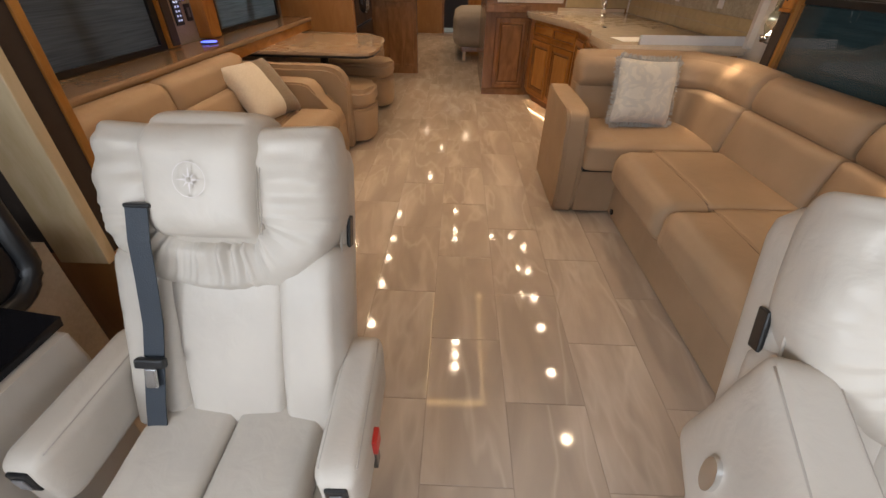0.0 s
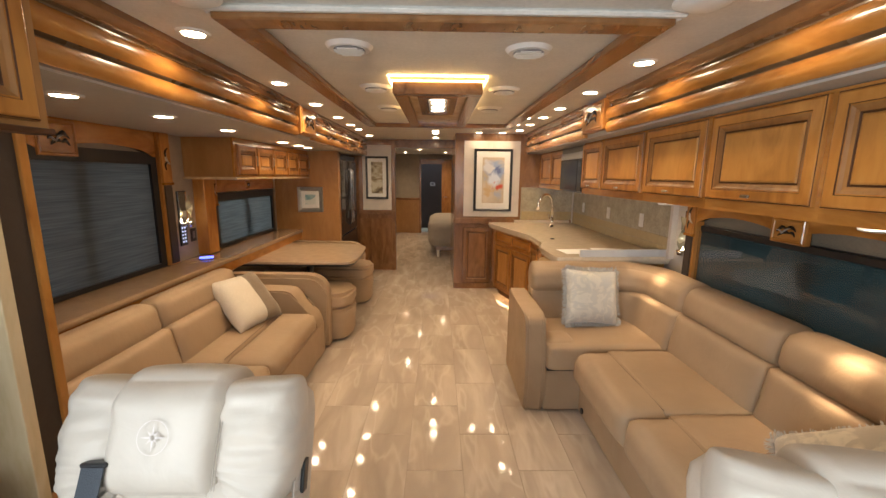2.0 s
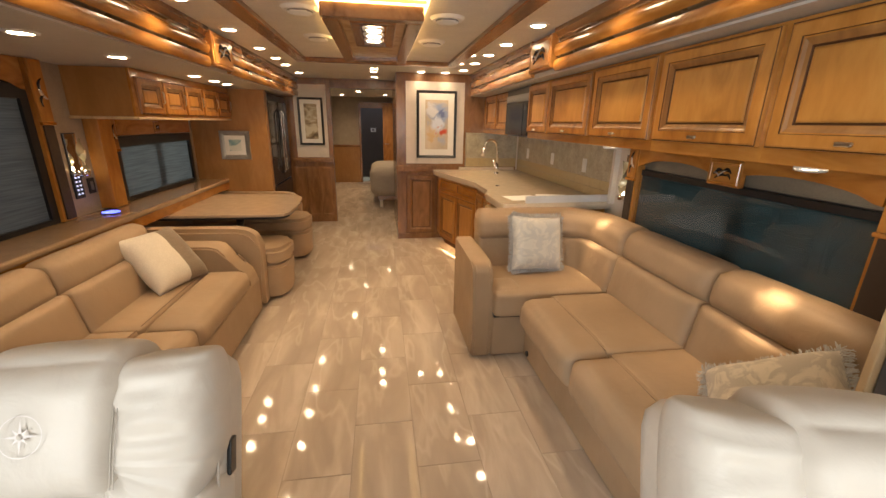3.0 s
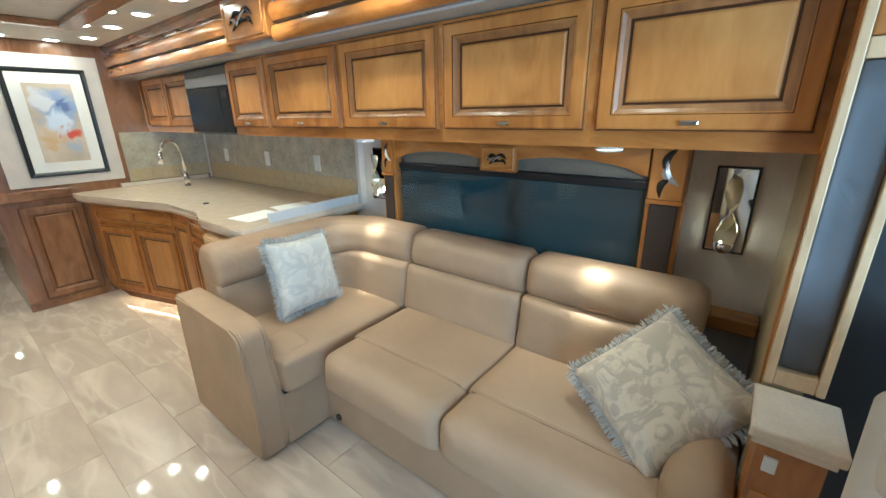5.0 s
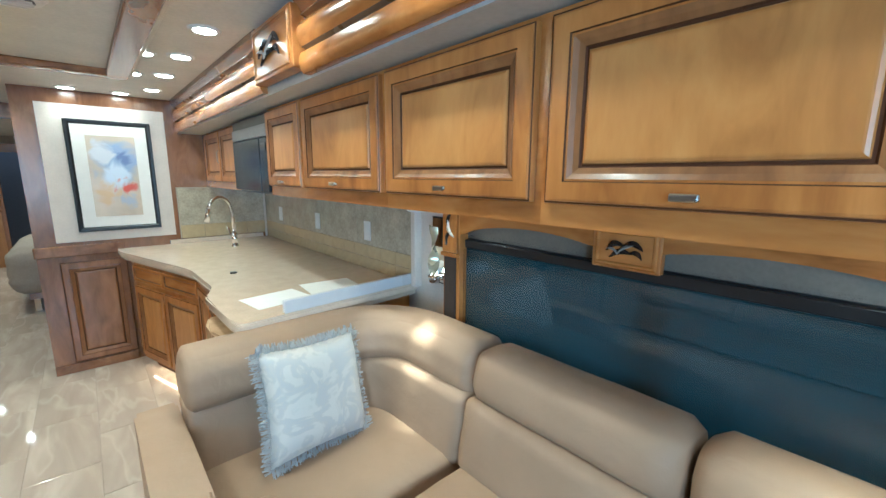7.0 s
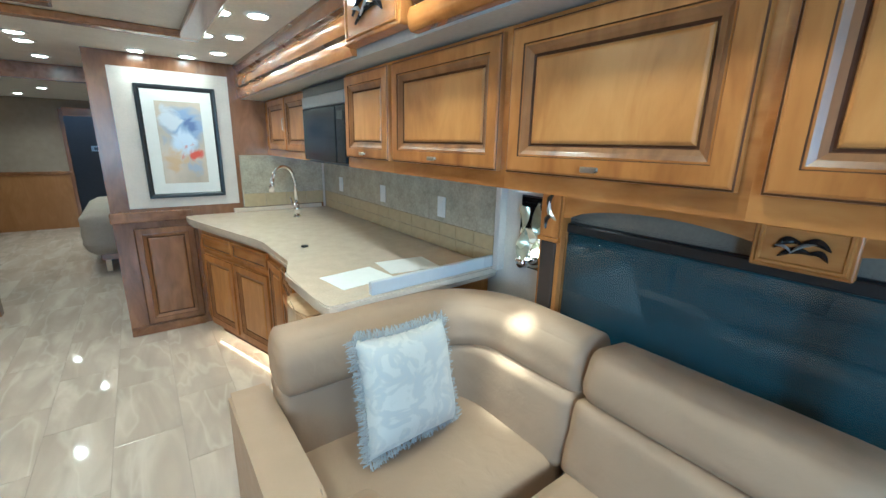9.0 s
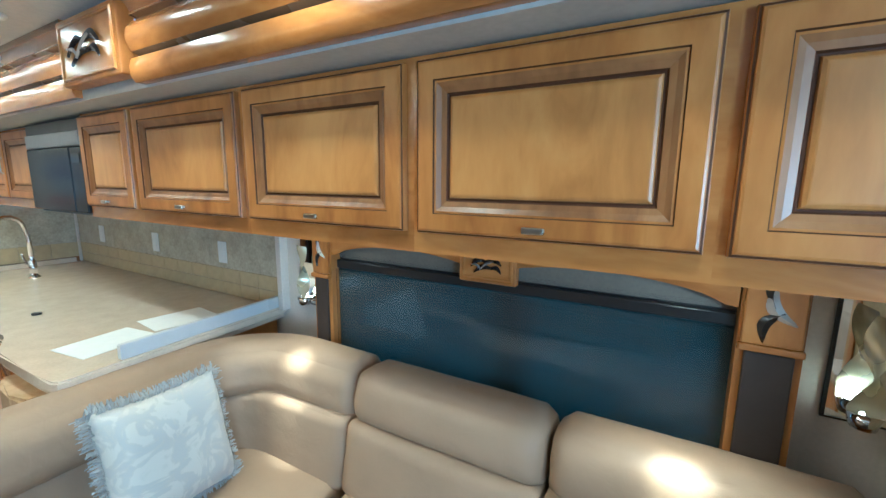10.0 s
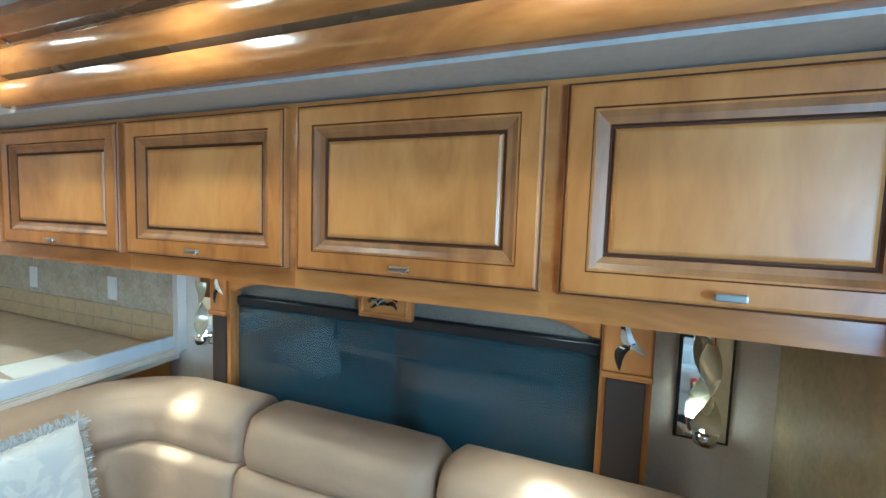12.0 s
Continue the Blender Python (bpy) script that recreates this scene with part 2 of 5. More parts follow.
def thing(name, label, category, m=None, group="", kind=""):
    ob = new(name)
    if m is not None:
        ob.matrix_basis = m
    return tagged(ob, label, category, group, kind)


def box(x0, x1, y0, y1, z0, z1, bevel=0.0, seg=2, bm=None):
    bm = bm or bmesh.new()
    vs = bmesh.ops.create_cube(bm, size=1.0, matrix=Matrix.LocRotScale(
        ((x0 + x1) / 2, (y0 + y1) / 2, (z0 + z1) / 2), None, (abs(x1 - x0), abs(y1 - y0), abs(z1 - z0))))["verts"]
    if bevel:
        es = list({e for v in vs for e in v.link_edges})
        bmesh.ops.bevel(bm, geom=es, offset=bevel, segments=seg, profile=0.5, affect="EDGES")
    return bm


def pillowy(sx, sy, sz, r, puff=(0, 0, 0), n=10, wrinkle=0.0, seed=0):
    """A rounded, stuffed box about the origin; puff swells each pair of faces."""
    bm = bmesh.new()
    bmesh.ops.create_cube(bm, size=2.0)
    bmesh.ops.subdivide_edges(bm, edges=bm.edges[:], cuts=n, use_grid_fill=True)
    h = Vector((sx / 2, sy / 2, sz / 2))
    rv = Vector(r if isinstance(r, tuple) else (r, r, r))
    rv = Vector(tuple(min(a, c * 0.98) for a, c in zip(rv, h)))
    for v in bm.verts:
        u = v.co.copy()
        u = Vector(tuple(math.copysign(abs(c) ** 0.8, c) for c in u))
        p = Vector((u.x * h.x, u.y * h.y, u.z * h.z))
        core = Vector(tuple(max(-(h[i] - rv[i]), min(h[i] - rv[i], p[i])) for i in range(3)))
        d = Vector(tuple((p[i] - core[i]) / rv[i] for i in range(3)))
        if d.length > 1e-9:
            d.normalize()
            p = core + Vector(tuple(d[i] * rv[i] for i in range(3)))
        q = Vector((u.x, u.y, u.z))
        for i in range(3):
            j, k = (i + 1) % 3, (i + 2) % 3
            p[i] += math.copysign(1, q[i]) * puff[i] * abs(q[i]) ** 3 * (1 - q[j] ** 4) * (1 - q[k] ** 4)
        if wrinkle:
            p += p.normalized() * wrinkle * noise.noise(Vector((p.x * 9 + seed, p.y * 9, p.z * 22)))
        v.co = p
    return bm


def extruded(pts, axis, a, b, bevel=0.0):
    """A closed outline pushed along an axis. pts are in the other two axes, in x-y-z order."""
    bm = bmesh.new()

    def at(p, s):
        c = list(p)
        c.insert(axis, s)
        return c

    v0 = [bm.verts.new(at(p, a)) for p in pts]
    v1 = [bm.verts.new(at(p, b)) for p in pts]
    n = len(pts)
    bm.faces.new(v0), bm.faces.new(v1[::-1])
    for i in range(n):
        bm.faces.new((v0[i], v1[i], v1[(i + 1) % n], v0[(i + 1) % n]))
    if bevel:
        es = [e for e in bm.edges if len({v in v0 for v in e.verts}) == 1]
        bmesh.ops.bevel(bm, geom=es, offset=bevel, segments=2, affect="EDGES")
    return bm


def nested(w, h, rings, dark=(), stained=()):
    """Panel face in the x-z plane, facing -y: rings of (inset, height above the back). Rings named in dark take the second material."""
    bm = bmesh.new()
    prev = None
    for i, (ins, d) in enumerate([(0, 0)] + list(rings)):
        cur = [bm.verts.new((sx * (w / 2 - ins), -d, sz * (h / 2 - ins))) for sx, sz in ((-1, -1), (1, -1), (1, 1), (-1, 1))]
        if prev:
            for k in range(4):
                fc = bm.faces.new((prev[k], prev[(k + 1) % 4], cur[(k + 1) % 4], cur[k]))
                fc.material_index = 1 if i in dark else 2 if i in stained else 0
        else:
            bm.faces.new(cur[::-1])
        prev = cur
    bm.faces.new(prev)
    return bm


def tube(path, r, sides=10, taper=None):
    """A round tube along points."""
    bm = bmesh.new()
    pts = [Vector(p) for p in path]
    rings = []
    ref = Vector((0.3, 0.5, 0.81))
    for i, p in enumerate(pts):
        d = (pts[min(i + 1, len(pts) - 1)] - pts[max(i - 1, 0)]).normalized()
        s = d.cross(ref).normalized()
        t = d.cross(s)
        rr = r if taper is None else r * taper[i]
        rings.append([bm.verts.new(p + (s * math.cos(a) + t * math.sin(a)) * rr)
                      for a in (2 * math.pi * k / sides for k in range(sides))])
    for a, b in zip(rings, rings[1:]):
        for k in range(sides):
            bm.faces.new((a[k], a[(k + 1) % sides], b[(k + 1) % sides], b[k]))
    bm.faces.new(rings[0]), bm.faces.new(rings[-1])
    return bm


def disc(r, h, z=0.0, sides=24, r2=None, bm=None, at=(0, 0)):
    bm = bm or bmesh.new()
    bmesh.ops.create_cone(bm, cap_ends=True, segments=sides, radius1=r, radius2=r if r2 is None else r2, depth=h,
                          matrix=Matrix.Translation((at[0], at[1], z)))
    return bm


def structure(name, bm, mat, label="", smooth=False):
    return tagged(part(name, bm, mat, None, label, smooth), kind="structure")


RX, LX = 2.00, -1.88          # slide-out side walls
CZ = 2.05                     # ceiling
SZ = 1.80                     # slide-out soffits

# ---- large structure ----
floor = structure("floor", box(-2.1, 2.3, -1.5, 11.6, -0.12, -0.0022), GROUT, "grout bed under polished beige floor tiles")
cbm = box(-0.95, 1.40, -1.5, 7.1, CZ, CZ + 0.1)
structure("ceiling", cbm, VINYL, "off-white padded vinyl ceiling")
structure("ceiling_bedroom", box(-1.6, 2.3, 7.1, 11.6, CZ, CZ + 0.1), VINYL, "off-white bedroom ceiling")
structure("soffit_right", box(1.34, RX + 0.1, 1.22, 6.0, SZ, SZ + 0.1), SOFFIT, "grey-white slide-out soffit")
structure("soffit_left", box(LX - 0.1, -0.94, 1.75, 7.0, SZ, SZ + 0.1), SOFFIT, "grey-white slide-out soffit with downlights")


def wall_x(name, x0, x1, y0, y1, z0, z1, hole, mat, label):
    """A wall along y with one opening (ya, yb, za, zb)."""
    bm = bmesh.new()
    ya, yb, za, zb = hole
    box(x0, x1, y0, ya, z0, z1, bm=bm), box(x0, x1, yb, y1, z0, z1, bm=bm)
    box(x0, x1, ya, yb, z0, za, bm=bm), box(x0, x1, ya, yb, zb, z1, bm=bm)
    return structure(name, bm, mat, label)


wall_x("wall_right", RX, RX + 0.08, 1.22, 6.0, 0, 1.9, (1.88, 3.25, 0.74, 1.23), PAPER_W, "pale vinyl slide-out wall behind the sofa")
wl = bmesh.new()
for ya, yb, za, zb in ((1.75, 2.35, 0, 1.9), (2.35, 3.66, 0, 0.82), (2.35, 3.66, 1.63, 1.9), (3.66, 4.40, 0, 1.9), (4.40, 5.72, 0, 0.82),
                       (4.40, 5.72, 1.31, 1.9), (5.72, 7.1, 0, 1.9)):
    box(LX - 0.08, LX, ya, yb, za, zb, bm=wl)
structure("wall_left", wl, PAPER, "tan textured slide-out wall with two windows")
structure("wall_galley_end", box(0.41, RX + 0.08, 6.0, 6.09, 0, CZ), DWOOD_Z, "wood framed bulkhead at the end of the galley")
structure("wall_hall_right", box(0.41, 0.50, 6.09, 7.5, 0, CZ), DWOOD_Z, "wooden hall side wall")
structure("wall_hall_left", box(-1.9, -0.48, 7.05, 7.14, 0, CZ), DWOOD_Z, "wood framed bulkhead beside the hall")
structure("hall_header", box(-0.48, 0.41, 7.05, 7.14, 1.93, CZ), DWOOD_Y, "dark wood header over the hall opening")
structure("wall_bedroom_left", box(-1.7, -1.6, 7.14, 11.6, 0, CZ), PAPER, "tan bedroom wall")
structure("wall_bedroom_right", box(2.2, 2.3, 6.09, 11.6, 0, CZ), PAPER, "tan bedroom wall")
fb = bmesh.new()
box(-1.6, -0.26, 11.4, 11.5, 0, CZ, bm=fb), box(0.62, 2.2, 11.4, 11.5, 0, CZ, bm=fb), box(-0.26, 0.62, 11.4, 11.5, 1.86, CZ, bm=fb)
structure("wall_bedroom_end", fb, PAPER, "tan bedroom wall with a doorway")
# darkness of the unlit room beyond is put into this wall's colour
structure("wall_bathroom", box(-0.6, 1.0, 12.4, 12.5, 0, CZ), plain("unlit_room_tone", (0.10, 0.08, 0.07), 0.6), "wall beyond the doorway, coloured dark to stand for the unlit room")
structure("wainscot_bedroom", box(-1.6, -0.27, 11.37, 11.40, 0, 0.88), PLY, "honey wood wainscot")
structure("trim_wainscot_bedroom", box(-1.6, -0.27, 11.35, 11.40, 0.88, 0.93, 0.008), DWOOD_Y, "dark wood chair rail")
# cockpit shell behind the camera
fw = bmesh.new()
box(-1.3, 1.6, -1.38, -1.28, 0, 0.85, bm=fw), box(-1.3, 1.6, -1.38, -1.28, 1.85, CZ, bm=fw)
box(-1.3, -0.9, -1.38, -1.28, 0.85, 1.85, bm=fw), box(1.3, 1.6, -1.38, -1.28, 0.85, 1.85, bm=fw)
structure("wall_front", fw, PAPER, "front cap around the windshield")
wall_x("wall_cockpit_left", -1.36, -1.28, -1.38, 1.75, 0, CZ, (-0.90, 0.20, 0.85, 1.75), plain("cockpit_trim", (0.28, 0.235, 0.20), 0.6), "grey-brown cockpit side wall")
wall_x("wall_cockpit_right", 1.60, 1.70, -1.38, 1.22, 0, CZ, (-0.30, 0.80, 0.90, 1.70), PAPER, "cockpit side wall with the driver window")
structure("ceiling_cockpit", box(-1.36, 1.70, -1.5, 1.0, CZ - 0.004, CZ + 0.1), VINYL, "off-white cockpit ceiling")
structure("ceiling_edge_left", box(-1.36, -0.95, 1.0, 1.75, CZ - 0.002, CZ + 0.1), VINYL, "off-white ceiling")
structure("ceiling_edge_right", box(1.40, 2.1, 1.0, 1.22, CZ - 0.002, CZ + 0.1), VINYL, "off-white ceiling")
# end wall of the right slide-out
structure("wall_slide_end", box(1.34, RX, 1.36, 1.44, 0, SZ), GOLDP, "gold-grey wallcovering at the slide-out end")

# ---- fascia mouldings along both slide-outs ----
FASCIA = [(0.00, 2.05), (0.00, 2.025), (0.018, 2.015), (0.026, 1.998), (0.022, 1.990), (0.040, 1.984), (0.040, 1.978), (0.020, 1.968),
          (0.010, 1.950), (0.006, 1.930), (0.010, 1.910), (0.020, 1.892), (0.040, 1.884), (0.040, 1.878), (0.016, 1.872), (0.010, 1.850),
          (0.012, 1.822), (0.022, 1.808), (0.09, 1.808), (0.09, 2.05)]


def fascia(name, x, side, y0, y1):
    prof = [(x + side * d, z) for d, z in FASCIA]
    bm = extruded(prof, 1, y0, y1)
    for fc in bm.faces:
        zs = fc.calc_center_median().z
        # grooves and top moulding: shadow lines and sheen put into their own tones
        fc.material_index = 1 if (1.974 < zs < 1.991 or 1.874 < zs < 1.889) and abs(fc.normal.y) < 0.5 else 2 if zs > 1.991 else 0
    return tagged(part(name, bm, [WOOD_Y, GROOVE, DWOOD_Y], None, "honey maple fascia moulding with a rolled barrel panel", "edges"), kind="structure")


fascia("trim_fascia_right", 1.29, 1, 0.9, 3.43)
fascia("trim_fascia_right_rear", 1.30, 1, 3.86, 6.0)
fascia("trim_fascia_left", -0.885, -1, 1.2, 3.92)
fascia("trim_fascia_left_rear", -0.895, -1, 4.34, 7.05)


def leaf(u, v, w, h, turn=0.0, n=9):
    """A curled leaf, flat in x-z, about (u, v)."""
    bm = bmesh.new()
    c, s = math.cos(turn), math.sin(turn)
    top, bot = [], []
    for i in range(n):
        f = i / (n - 1)
        x, bend = (f - 0.5) * w, math.sin(f * 3.0) * h * 0.5
        half = math.sin(math.pi * min(1, f * 0.94 + 0.03)) ** 0.7 * h * 0.3
        for lst, k in ((top, 1), (bot, -1)):
            px, pz = x, bend - h * 0.25 + k * half
            lst.append((u + px * c - pz * s, v + px * s + pz * c))
    a = [bm.verts.new((x, -0.004, z)) for x, z in top]
    b = [bm.verts.new((x, -0.004, z)) for x, z in bot]
    mid = [bm.verts.new(((p[0] + q[0]) / 2, -0.010, (p[1] + q[1]) / 2)) for p, q in zip(top, bot)]
    for i in range(n - 1):
        bm.faces.new((a[i], a[i + 1], mid[i + 1], mid[i]))
        bm.faces.new((mid[i], mid[i + 1], b[i + 1], b[i]))
    return bm


LEAF_D = plain("carved_leaf_dark", (0.022, 0.016, 0.013), 0.2)
LEAF_L = plain("carved_leaf_silver", (0.50, 0.46, 0.41), 0.3, 0.5)


def medallion(m, w, h, name="carved_medallion", thick=0.03, upright=False):
    """A wooden block with carved leaves; local face looks to -y."""
    t = thing(name, "maple block carved with dark curled leaves", "medallion", m, "carved blocks on the mouldings")
    part("block", box(-w / 2, w / 2, 0, thick, -h / 2, h / 2, 0.005), WOOD_Z, t)
    k = min(w, h) / 0.12
    part("border", nested(w * 0.9, h * 0.86, [(0.0, 0.001), (0.004, 0.005), (0.010, 0.005), (0.013, 0.001)]), [WOOD_X], t)
    aw, ah = w * 0.76, h * 0.66
    for i, (u, v, lw, lh, tr) in enumerate(((-0.26, 0.10, 0.52, 0.60, 0.30), (0.22, 0.16, 0.56, 0.60, -0.15), (-0.10, -0.22, 0.62, 0.55, 0.20),
                                            (0.30, -0.20, 0.40, 0.50, -0.35), (0.02, 0.02, 0.50, 0.28, 0.55), (-0.30, -0.08, 0.34, 0.26, -0.4))):
        part("leaf", leaf(u * aw * 0.72, v * ah * 0.8, lw * aw * 0.72, lh * ah * 0.62, tr), LEAF_D if i < 4 else LEAF_L, t, m=pose(0, -0.002 if i < 4 else -0.006, 0))
    return t


medallion(pose(1.285, 3.645, 1.93, 0, 0, 270), 0.40, 0.20, thick=0.05)
medallion(pose(-0.88, 4.13, 1.93, 0, 0, 90), 0.40, 0.215, thick=0.05)

# ---- ceiling tray ----
TR = bmesh.new()
for x0, x1, y0, y1 in ((-0.56, 0.98, 2.10, 2.20), (-0.56, 0.98, 5.06, 5.14), (-0.56, -0.46, 2.20, 5.06), (0.88, 0.98, 2.20, 5.06)):
    box(x0, x1, y0, y1, 2.012, CZ, 0.006, 1, TR)
structure("trim_ceiling_tray", TR, DWOOD_Y, "dark maple boards framing the ceiling tray")
TR = bmesh.new()
for x0, x1, y0, y1 in ((-0.585, 1.005, 2.07, 2.10), (-0.585, -0.56, 2.10, 5.14), (0.98, 1.005, 2.10, 5.14)):
    box(x0, x1, y0, y1, 2.03, CZ, 0.008, 1, TR)
structure("trim_ceiling_tray_bead", TR, VINYL, "pale bead round the ceiling tray")
structure("ceiling_seam", box(-0.44, 0.86, 2.27, 2.278, 2.044, CZ), SOFFIT, "thin seam strip on the ceiling")


def vent(x, y):
    v = thing("ceiling_vent", "round white ceiling air vent with louvres", "vent", pose(x, y, CZ), "ceiling vents")
    ring = disc(0.085, 0.016, -0.008, 28, 0.10)
    part("rim", ring, WHITE, v, smooth=False)
    part("throat", disc(0.066, 0.006, -0.018, 24), GREYP, v)
    for i in range(5):
        w = math.sqrt(0.064 ** 2 - (0.024 * (i - 2)) ** 2)
        part("slat", box(-w, w, 0.024 * (i - 2) - 0.007, 0.024 * (i - 2) + 0.007, -0.027, -0.022, 0.001, 1), WHITE, v)
    return v


for x, y in ((-0.19, 2.50), (0.575, 2.51), (-0.20, 3.30), (0.60, 3.33), (-0.21, 4.05), (0.60, 4.05)):
    vent(x, y)

# lit ceiling box
cb = thing("ceiling_light_box", "dropped maple ceiling box with glowing cove and inset lamps", "ceiling light", pose(0.185, 3.78, 0))
part("cove_strip", box(-0.275, 0.275, -0.80, 0.80, 2.042, 2.0485), COVE, cb, "warm glowing light strip")
part("riser", box(-0.262, 0.262, -0.79, 0.79, 2.024, 2.042), PALE_Z, cb, "pale gold riser board lit by the strips")
part("cove_strip", box(-0.268, 0.268, -0.796, 0.796, 2.0195, 2.024), COVE, cb, "warm glowing light strip")
for x0, x1, y0, y1 in ((-0.25, 0.25, -0.78, -0.70), (-0.25, 0.25, 0.70, 0.78), (-0.25, -0.17, -0.70, 0.70), (0.17, 0.25, -0.70, 0.70)):
    part("frame_board", box(x0, x1, y0, y1, 1.955, 2.020, 0.006), DWOOD_Y, cb)
part("panel", box(-0.17, 0.17, -0.70, 0.70, 1.985, 2.015), PALE_Z, cb, "pale padded inner panel")
for x0, x1, y0, y1 in ((-0.12, 0.12, -0.62, -0.56), (-0.12, 0.12, 0.02, 0.08), (-0.12, -0.07, -0.56, 0.02), (0.07, 0.12, -0.56, 0.02)):
    part("inner_board", box(x0, x1, y0, y1, 1.965, 1.984, 0.004), DWOOD_Y, cb)
part("mirror_panel", box(-0.07, 0.07, -0.56, 0.02, 1.975, 1.984), MIRROR, cb)


def downlight(x, y, z, power, name="downlight", r=0.040, label="small round recessed downlight, lit", cone=140):
    d = thing(name, label, "ceiling light", pose(x, y, z), "recessed downlights")
    bm = bmesh.new()
    prof = [(r * 1.55, 0.0), (r * 1.5, -0.006), (r * 1.2, -0.009), (r * 1.02, -0.005)]
    rings = [[bm.verts.new((a * math.cos(k * math.pi / 12), a * math.sin(k * math.pi / 12), b)) for k in range(24)] for a, b in prof]
    for p, q in zip(rings, rings[1:]):
        for k in range(24):
            bm.faces.new((p[k], p[(k + 1) % 24], q[(k + 1) % 24], q[k]))
    part("rim", bm, WHITE, d, smooth=True)
    part("lens", disc(r, 0.004, -0.006, 24), BULB, d, "glowing warm lens")
    if power:
        lamp("SPOT", "downlight_beam", pose(x, y, z - 0.014), power, WARM, soft=0.03, cone=cone)
    return d


PW = 9.2
downlight(1.16, 1.93, CZ, PW * 0.6)
for y in (2.36, 3.22, 3.95, 4.66, 5.22, 5.68, 6.42):
    downlight(-0.765, y, CZ, PW * (1.5 if y < 4.0 else 1.1))
for x, y in ((1.16, 2.68), (1.16, 3.37), (1.155, 4.0), (1.15, 4.5), (1.0, 4.55), (1.145, 5.02), (1.0, 5.08), (1.145, 5.58)):
    downlight(x, y, CZ, PW * (1.45 if y < 3.5 else 1.0))
for x, y in ((0.70, 5.87), (0.99, 5.87)):
    downlight(x, y, CZ, PW * 0.4)
for x, y in ((0.155, 5.74), (0.153, 6.0), (0.15, 6.6)):
    downlight(x, y, CZ, PW)
for y in (3.34, 3.50, 3.66):
    downlight(0.185, y, 1.974, PW)
for y in (2.27, 2.83, 3.47, 4.45, 4.86, 5.16):
    downlight(-1.22, y, SZ, PW * 0.8)
# bedroom lamps are added fill to brighten the far walls and door
for x, y in ((-0.35, 7.9), (-0.2, 9.4), (0.9, 9.0), (-0.6, 10.6), (0.35, 10.3)):
    downlight(x, y, CZ, PW * 4)
for y in (1.98, 3.25):
    downlight(1.66, y, 1.350, 48.0, "puck_light", 0.03, "small puck light under the wall cabinets, lit", 19)
    lamp("SPOT", "puck_flood", pose(1.66, y, 1.335), 9.0, WARM, soft=0.03, cone=78)
    tagged(part("puck_housing", disc(0.047, 0.021, 0, 24), WHITE, None, "white puck light housing under the cabinet", m=pose(1.66, y, 1.3612)), category="lamp housing")
for x, y in ((-0.56, 1.99), (0.99, 1.97)):
    tagged(part("dome_lamp", pillowy(0.17, 0.17, 0.034, (0.07, 0.07, 0.016), (0, 0, 0.006), 10), WHITE, None, "round white ceiling dome, unlit", True,
                pose(x, y, CZ - 0.010)), category="ceiling dome")


# ---- raised panel doors ----
RING = [(0.0, 0.013), (0.0015, 0.0165), (0.005, 0.0175), (0.0065, 0.0205), (0.011, 0.022), (0.044, 0.022), (0.046, 0.018), (0.050, 0.0185), (0.060, 0.0125), (0.071, 0.0095), (0.074, 0.005), (0.078, 0.005)]


def panel_door(name, w, h, m, parent=None, mat=WOOD_Z, handle="bottom", label="", flip=False):
    """A raised panel door, local face to -y, about its middle."""
    d = part(name, nested(w, h, RING, (3, 7, 11, 12), (9, 10)), [mat, GLAZE, STAIN_Z], parent, label, m=m)
    part("raised_panel", nested(w - 0.156, h - 0.156, [(0.0, 0.0065), (0.002, 0.010), (0.007, 0.0125), (0.010, 0.013)]), [FIELD_Z if mat is WOOD_Z else mat], d)
    if handle == "bottom":
        part("handle", box(-0.022, 0.022, -0.042, -0.034, -h / 2 + 0.016, -h / 2 + 0.029, 0.003), NICKEL, d, "brushed nickel pull")
        part("handle_post", box(-0.006, 0.006, -0.036, -0.021, -h / 2 + 0.019, -h / 2 + 0.026, 0.001, 1), NICKEL, d)
    elif handle == "side":
        part("handle", tube([(w / 2 - 0.024, -0.020, -0.045), (w / 2 - 0.024, -0.034, -0.035), (w / 2 - 0.024, -0.034, 0.035),
                             (w / 2 - 0.024, -0.020, 0.045)], 0.004, 8), NICKEL, d, "brushed nickel pull", True)
    elif handle == "top":
        part("handle", tube([(-0.045, -0.020, h / 2 - 0.03), (-0.035, -0.034, h / 2 - 0.03), (0.035, -0.034, h / 2 - 0.03),
                             (0.045, -0.020, h / 2 - 0.03)], 0.004, 8), NICKEL, d, "brushed nickel pull", True)
    return d


# ---- right wall cabinets ----
FX = 1.455                      # face of the cabinet boxes; doors stand proud of it
Z0, Z1 = 1.372, 1.797


